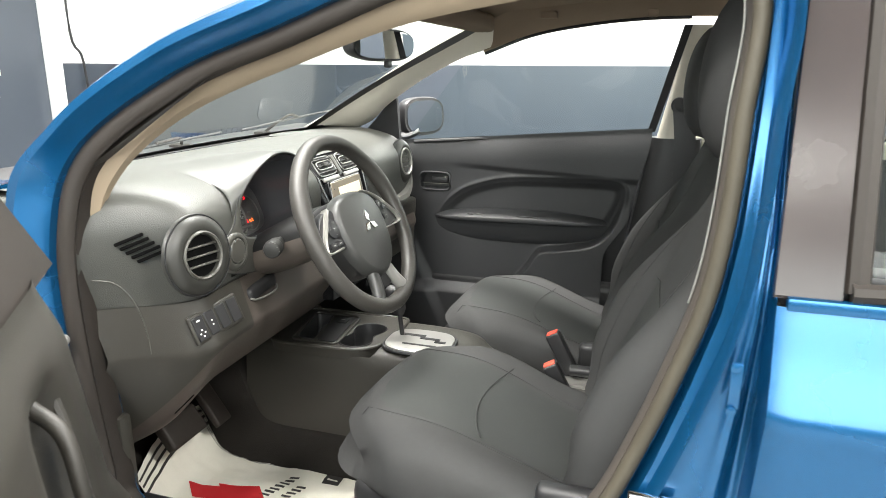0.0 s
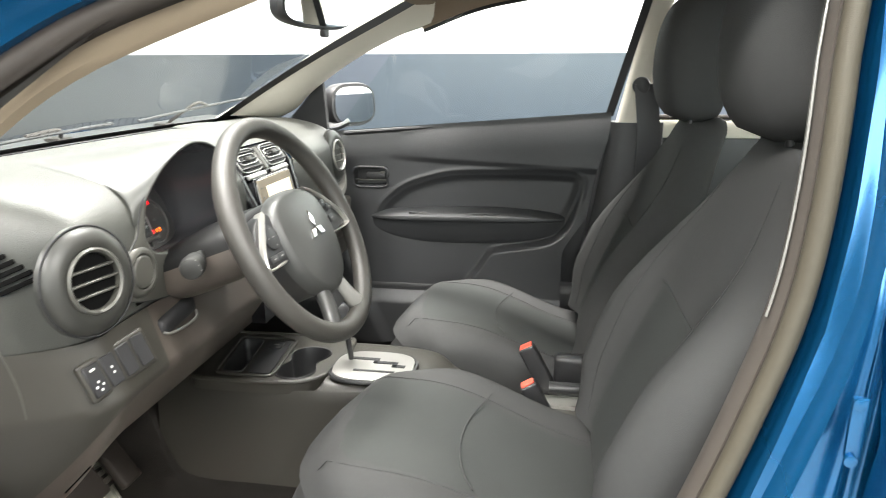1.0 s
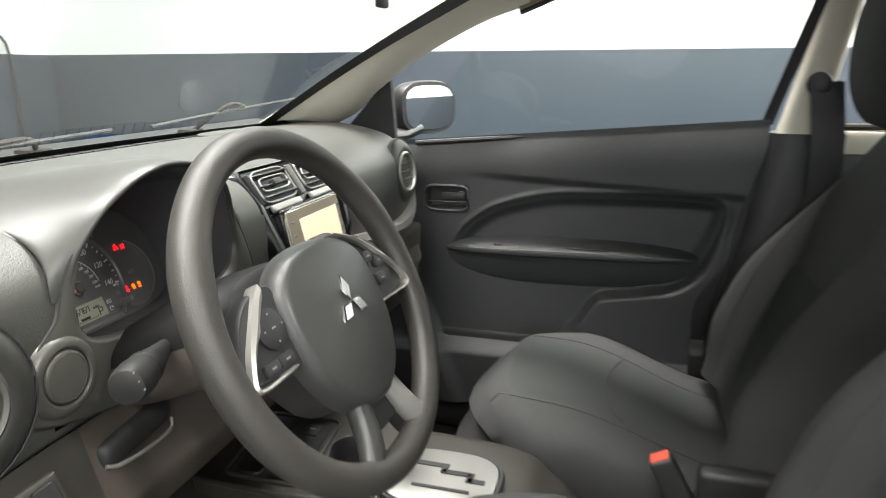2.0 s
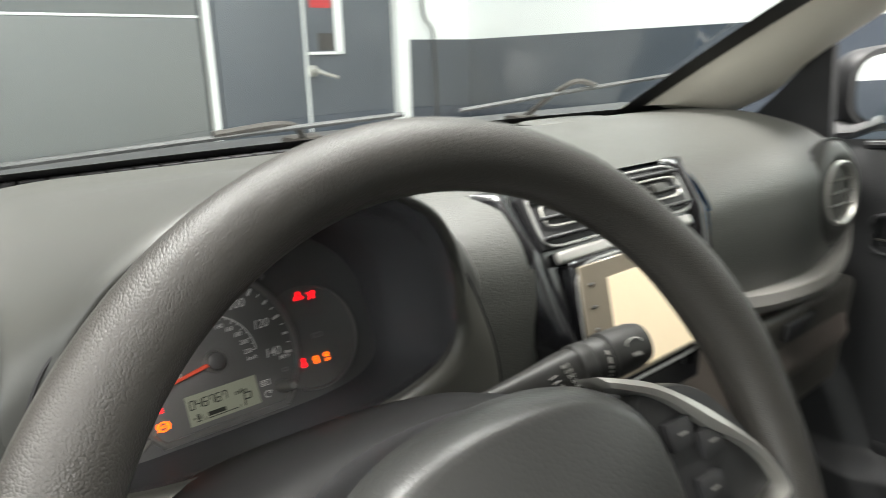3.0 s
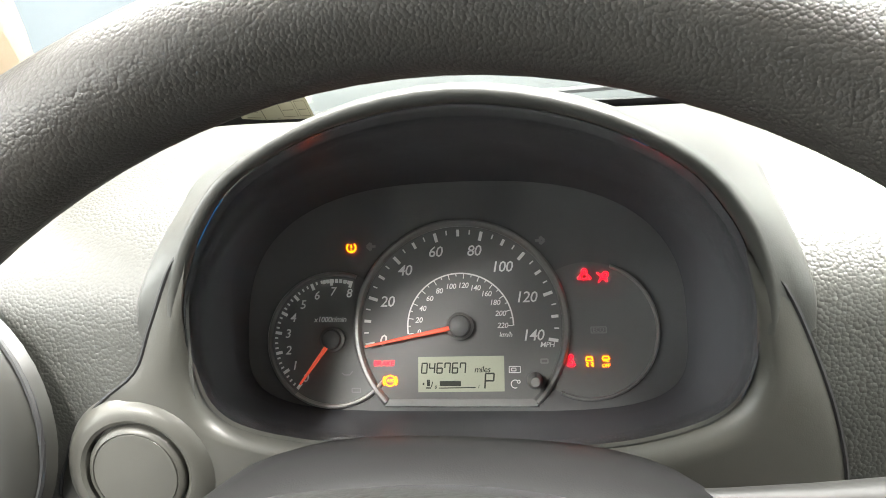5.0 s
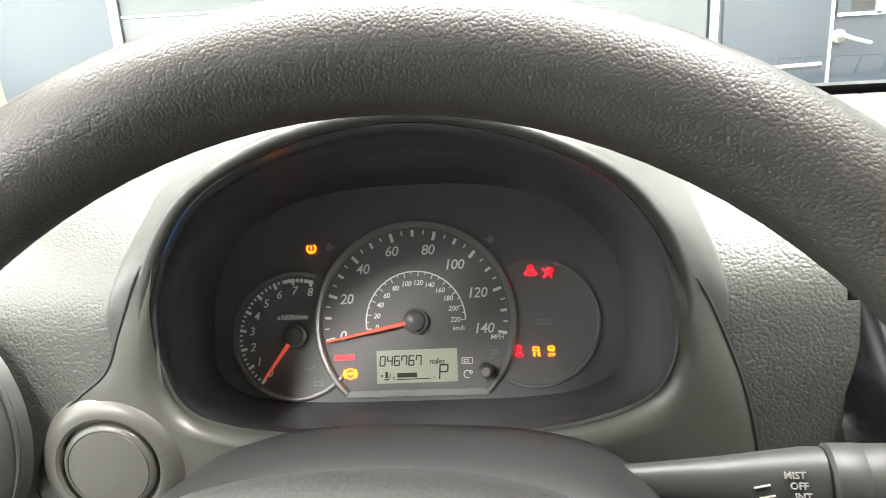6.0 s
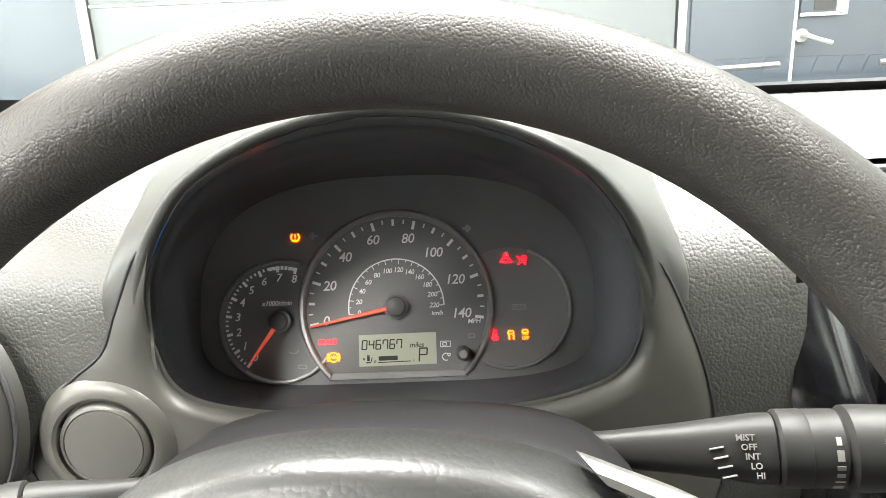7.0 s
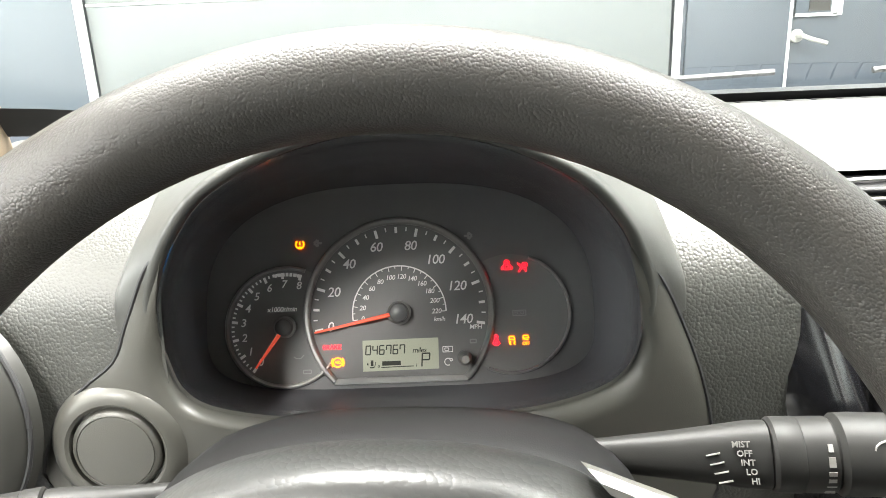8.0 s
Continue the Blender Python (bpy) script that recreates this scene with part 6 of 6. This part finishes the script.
# ---------------------------------------------------------------- passenger door
pd = thing("passenger_door", (.1, .62, .35), "closed passenger door with black trim panel and armrest", "car door")


def rear_edge(z):
    return .505 - .05 * smooth(.99, .74, z) - .07 * smooth(.74, .60, z)


def belt_z(x):
    return .940 + .060 * (x + .263) / .766


EDGE = line_through([(-.186, 0, .692), (-.144, 0, .747), (-.089, 0, .790), (-.018, 0, .817), (.068, 0, .835), (.172, 0, .840), (.300, 0, .842), (.395, 0, .840), (.430, 0, .826),
                     (.436, 0, .800), (.428, 0, .765), (.404, 0, .708), (.381, 0, .672), (.339, 0, .644), (.270, 0, .630), (.194, 0, .617), (.165, 0, .602), (.132, 0, .553),
                     (.092, 0, .504), (.050, 0, .445), (.010, 0, .390)], 90)


def from_edge(x, z):
    """Distance from the moulded line of the panel, above zero on its hollow side, and the height of the nearest place."""
    best, side, at = 1e9, 1, z
    for p, q in zip(EDGE, EDGE[1:]):
        ex, ez = q.x - p.x, q.z - p.z
        f = max(0, min(1, ((x - p.x) * ex + (z - p.z) * ez) / (ex * ex + ez * ez)))
        dx, dz = x - p.x - ex * f, z - p.z - ez * f
        d = dx * dx + dz * dz
        if d < best:
            best, side, at = d, (1 if ex * dz - ez * dx < 0 else -1), p.z + ez * f
    return math.sqrt(best) * side, at


def door_y(x, z):
    y = .622
    y -= .010 * smooth(.864, .884, z + .05 * (x + .12)) * smooth(-.16, .02, x)
    top = belt_z(x) - z
    y += .016 * max(0, 1 - max(0, top) / .075) ** 2 
    if x > -.23 and .40 < z < .88:
        d, at = from_edge(x, z)
        upper = smooth(.655, .70, at) * smooth(-.19, -.15, x)
        y += .020 * smooth(.0, .032, d) * smooth(.690, .702, z) * (z > .688)
        y += .002 * math.exp(-((d - .004) / .004) ** 2) * upper
        y -= .0042 * math.exp(-((d + .006) / .0060) ** 2) * upper
        y -= .044 * smooth(.002, -.016, d) * smooth(.80, .62, at) * smooth(-.05, .05, x)
    y += .022 * smooth(.052, .046, abs(x + .191)) * smooth(.029, .024, abs(z - .815))
    y -= .030 * smooth(.470, .425, z)
    edge = -.258 + (.572 - z) * .46
    y -= .016 * smooth(edge + .020, edge - .030, x) * smooth(.66, .54, z)
    return y


def door_pt(u, v):
    z = .30 + .72 * v
    x = -.44 + (rear_edge(z) + .44) * u
    z = min(z, belt_z(x) + .012) if v > .97 else .30 + (belt_z(x) + .004 - .30) * v / .97
    return V(x, door_y(x, z), z)


panel = part("trim_panel", sheet(door_pt, 240, 190), DOORTRIM, pd, "black moulded trim panel", 60)
rows = []
for k in range(49):
    x = -.192 + .582 * k / 48
    w = max(0, 1 - abs((x - .099) / .2915) ** 2.6) ** .6
    d = .044 * w + .001
    z = .700 + .006 * smooth(-.19, .20, x) - .006 * (1 - w)
    bulge = [(-.3, .026), (.0, .021), (.45, .012), (.84, .003), (.90, .0055), (.96, .0055), (1.0, .002), (1.0, -.006), (.96, -.010), (.86, -.012), (.44, -.014), (.39, -.030), (.31, -.050), (.18, -.070), (.04, -.086), (-.05, -.090)]
    rows.append([V(x, .648, z + .024 * (.25 + .75 * w))] + [V(x, .624 - d * a, z + h * (.25 + .75 * w)) for a, h in bulge] + [V(x, .648, z - .09 * (.25 + .75 * w))])
arm = part("arm_rest", loft(rows), DOORTRIM, pd, "black moulded arm rest", 50)
part("arm_switch", block((-.060, .606, .7115), (.022, .008, .005), .002, 2), BLACK, arm, "window switch")
part("arm_switch", block((-.028, .606, .7120), (.026, .008, .005), .002, 2), BEZEL, arm)
part("pull_cup", slab([(p.x, p.y, .7135 + .010 * (p.x - .15)) for p in oval((.150, .604, 0), (1, 0, 0), (0, 1, 0), .052, .007, 2.6, 28)], (0, 0, .003)), DARK_IN, arm, "dark pull cup")
part("cup_rim", sweep([(p.x, p.y, .7165 + .010 * (p.x - .15)) for p in oval((.150, .604, 0), (1, 0, 0), (0, 1, 0), .054, .009, 2.6, 28)], .0012, 6, True), DOORTRIM, arm)
h = part("inner_handle", sweep([(p.x, .620, p.z) for p in oval((-.191, 0, .815), (1, 0, 0), (0, 0, 1), .053, .030, 5, 32)], .0035, 8, True), DOORTRIM, pd, "black inner door handle in its recess")
part("recess", slab([(p.x, .640, p.z) for p in oval((-.191, 0, .815), (1, 0, 0), (0, 0, 1), .045, .023, 5, 32)], (0, -.002, 0)), DARK_IN, h)
part("lever", block((-.176, .628, .820), (.056, .010, .018), .004, 2), BLACK, h)
part("lever_edge", block((-.190, .622, .806), (.092, .004, .003), .001, 1), BEZEL, h)
part("lock_tab", block((-.155, .626, .828), (.014, .008, .008), .002, 1), BEZEL, h)
part("belt_seal", sweep([(x, .634, belt_z(x) + .004) for x in (-.27, 0, .25, .498)], .006, 8), DARK_IN, pd, "black belt seal")
part("outer_skin", side_skin(-.49, .65, 1), BLUE, pd, "blue outer skin")
pane = part("pane", glass(sheet(lambda u, v: V(-.33 + .84 * u, .66, belt_z(-.33 + .84 * u) - .02).lerp(V(-.05 + .64 * u, .575, 1.245 + .10 * smooth(0, .6, u)), v), 12, 8)), GLASS, pd, "clear side glass")
pane.visible_shadow = False
part("rear_channel", loft([[V(.500 + .078 * f - .010, .655 - .075 * f, 1.0 + .31 * f), V(.500 + .078 * f + .012, .645 - .075 * f, 1.0 + .31 * f), V(.500 + .078 * f + .014, .67 - .075 * f, 1.0 + .31 * f)] for f in (0, .25, .5, .75, 1)]), DARK_IN, pd, "black glass channel")
part("top_channel", sweep([p + V(0, .012, -.004) for p in rail[:28]], .007, 6), DARK_IN, pd)
part("sail_panel", slab([(-.455, .62, .965), (-.40, .615, 1.02), (-.35, .61, 1.075), (-.325, .61, 1.09), (-.318, .622, .925), (-.44, .63, .91)], (0, .02, 0)), DARK_IN, pd, "black mirror corner panel")

# door mirror
dm = thing("door_mirror", (-.30, .70, .96), "black door mirror with a bright glass", "door mirror")
mc = V(-.285, .765, 1.02)
mn = V(.86, -.50, .044).normalized()
mu = V(0, 0, 1).cross(mn).normalized()
mw = mn.cross(mu)
part("housing", loft([oval(mc - mn * d, mu, mw, a, b, 3.0, 32) for d, a, b in ((-.012, .092, .064), (0, .096, .068), (.03, .094, .066), (.06, .07, .05), (.075, .03, .02))]), BLACK, dm, "black mirror housing")
part("glass", slab([p for p in oval(mc + mn * .013, mu, mw, .082, .055, 3.2, 32)], mn * .002), MIRROR, dm, "mirror glass")
part("arm", sweep([(-.36, .63, .955), (-.33, .70, .955), (-.30, .74, .97)], .024, 10, flat=.7), BLACK, dm)

# inside mirror
im = thing("inside_mirror", (-.10, -.09, 1.27), "black framed inside mirror hung from the windscreen", "mirror")
ic = V(-.085, -.095, 1.238)
inn = V(.975, -.20, -.06).normalized()
iu = V(0, 0, 1).cross(inn).normalized()
iw = inn.cross(iu)
part("housing", loft([oval(ic - inn * d, iu, iw, a, b, 3.0, 36) for d, a, b in ((-.008, .122, .034), (0, .126, .037), (.018, .122, .034), (.032, .09, .02))]), BLACK, im)
part("glass", slab(oval(ic + inn * .0085, iu, iw, .118, .030, 3.2, 36), inn * .002), MIRROR, im, "mirror glass")
part("arm", sweep(line_through([ic - inn * .03, ic + V(-.05, .02, .04), (-.17, -.05, 1.275)], 10), .011, 10), BLACK, im)
part("tab", block(ic + V(.005, .02, -.042), (.012, .025, .016), .004), BLACK, im)

# seat belt on the passenger B pillar
sb = thing("seat_belt", (.57, .60, .9), "black seat belt hanging from its pillar anchor", "seat belt")
part("anchor", revolve([(0, 0), (.022, 0), (.024, .006), (.022, .014), (.010, .018), (0, .018)], (.575, .578, 1.085), (-.2, -1, 0), 20), BLACK, sb, "round black belt anchor")
part("webbing", loft([[p + V(-.030, 0, 0), p + V(.030, 0, .0), p + V(.030, -.002, 0), p + V(-.030, -.002, 0)] for p in line_through([(.585, .565, 1.09), (.60, .56, .95), (.60, .57, .75), (.56, .59, .50)], 16)]), BLACK, sb)

# ---------------------------------------------------------------- the open driver's door
od = thing("driver_door", (-.46, -.80, .4), "open driver door with dark grey trim panel and pull handle", "car door")
HX, HY = V(-.315, -.80, 0), V(.60, -.80, 0)
HN = V(.80, .60, 0)


def dd(a, z, n=0.0):
    """A place on the open door: along from its hinge, height, towards the seat."""
    return HX + HY * a + V(.20 * (.85 - z), 0, z) + HN * n


def dd_n(a, z):
    n = -.02 + .085 * smooth(.10, .36, a) - .015 * smooth(.90, .97, z)
    n += .020 * smooth(.74, .68, z) * smooth(.18, .30, a)
    n -= .035 * math.exp(-((a - .46) / .055) ** 4 - ((z - .82) / .075) ** 4)
    d = math.hypot(a - .42, z - .54)
    n += .012 * smooth(.125, .115, d) - .010 * smooth(.105, .098, d)
    return n


part("trim_panel", sheet(lambda u, v: dd(.12 + .70 * u, .28 + .69 * v, dd_n(.12 + .70 * u, .28 + .69 * v)), 70, 70), DOORGRAIN, od, "grey door trim, darkened for shadow", 60)
part("outer_skin", sheet(lambda u, v: dd(.05 + .80 * u, .25 + .72 * v, -.11 - .03 * math.sin(math.pi * v)), 16, 16), BLUE, od, "blue outer skin")
part("edge", sheet(lambda u, v: dd(.10 + .02 * v, .25 + .72 * u, -.12 + .10 * v), 8, 4), BLUE, od)
part("belt_cap", block(dd(.50, .968, .005), (.05, .62, .024), .010, 3, pose(0, 0, 0, 0, 0, 36.87)), BLACK, od)
part("window_frame", slab([dd(.22, .96, .0), dd(.74, .96, .0), dd(.74, 1.30, -.04), dd(.62, 1.30, -.04), dd(.42, 1.19, -.03), dd(.28, 1.06, -.02)], HN * .045), RUBBER, od, "black sail panel and window frame")
part("pull_handle", sweep(line_through([dd(.44, .885, .040), dd(.455, .86, .066), dd(.465, .81, .070), dd(.455, .765, .066), dd(.44, .745, .040)], 20), .008, 10), DOORGRAIN, od, "grey pull handle")
part("inner_handle", sweep(line_through([dd(.40, .87, .052), dd(.41, .83, .058), dd(.40, .79, .052)], 10), .006, 8), DOORGRAIN, od)
part("speaker_ring", sweep([dd(.42 + .115 * math.cos(t), .54 + .115 * math.sin(t), dd_n(.42 + .115 * math.cos(t), .54 + .115 * math.sin(t)) + .003) for t in [2 * math.pi * k / 40 for k in range(40)]], .005, 6, True), BLACK, od)
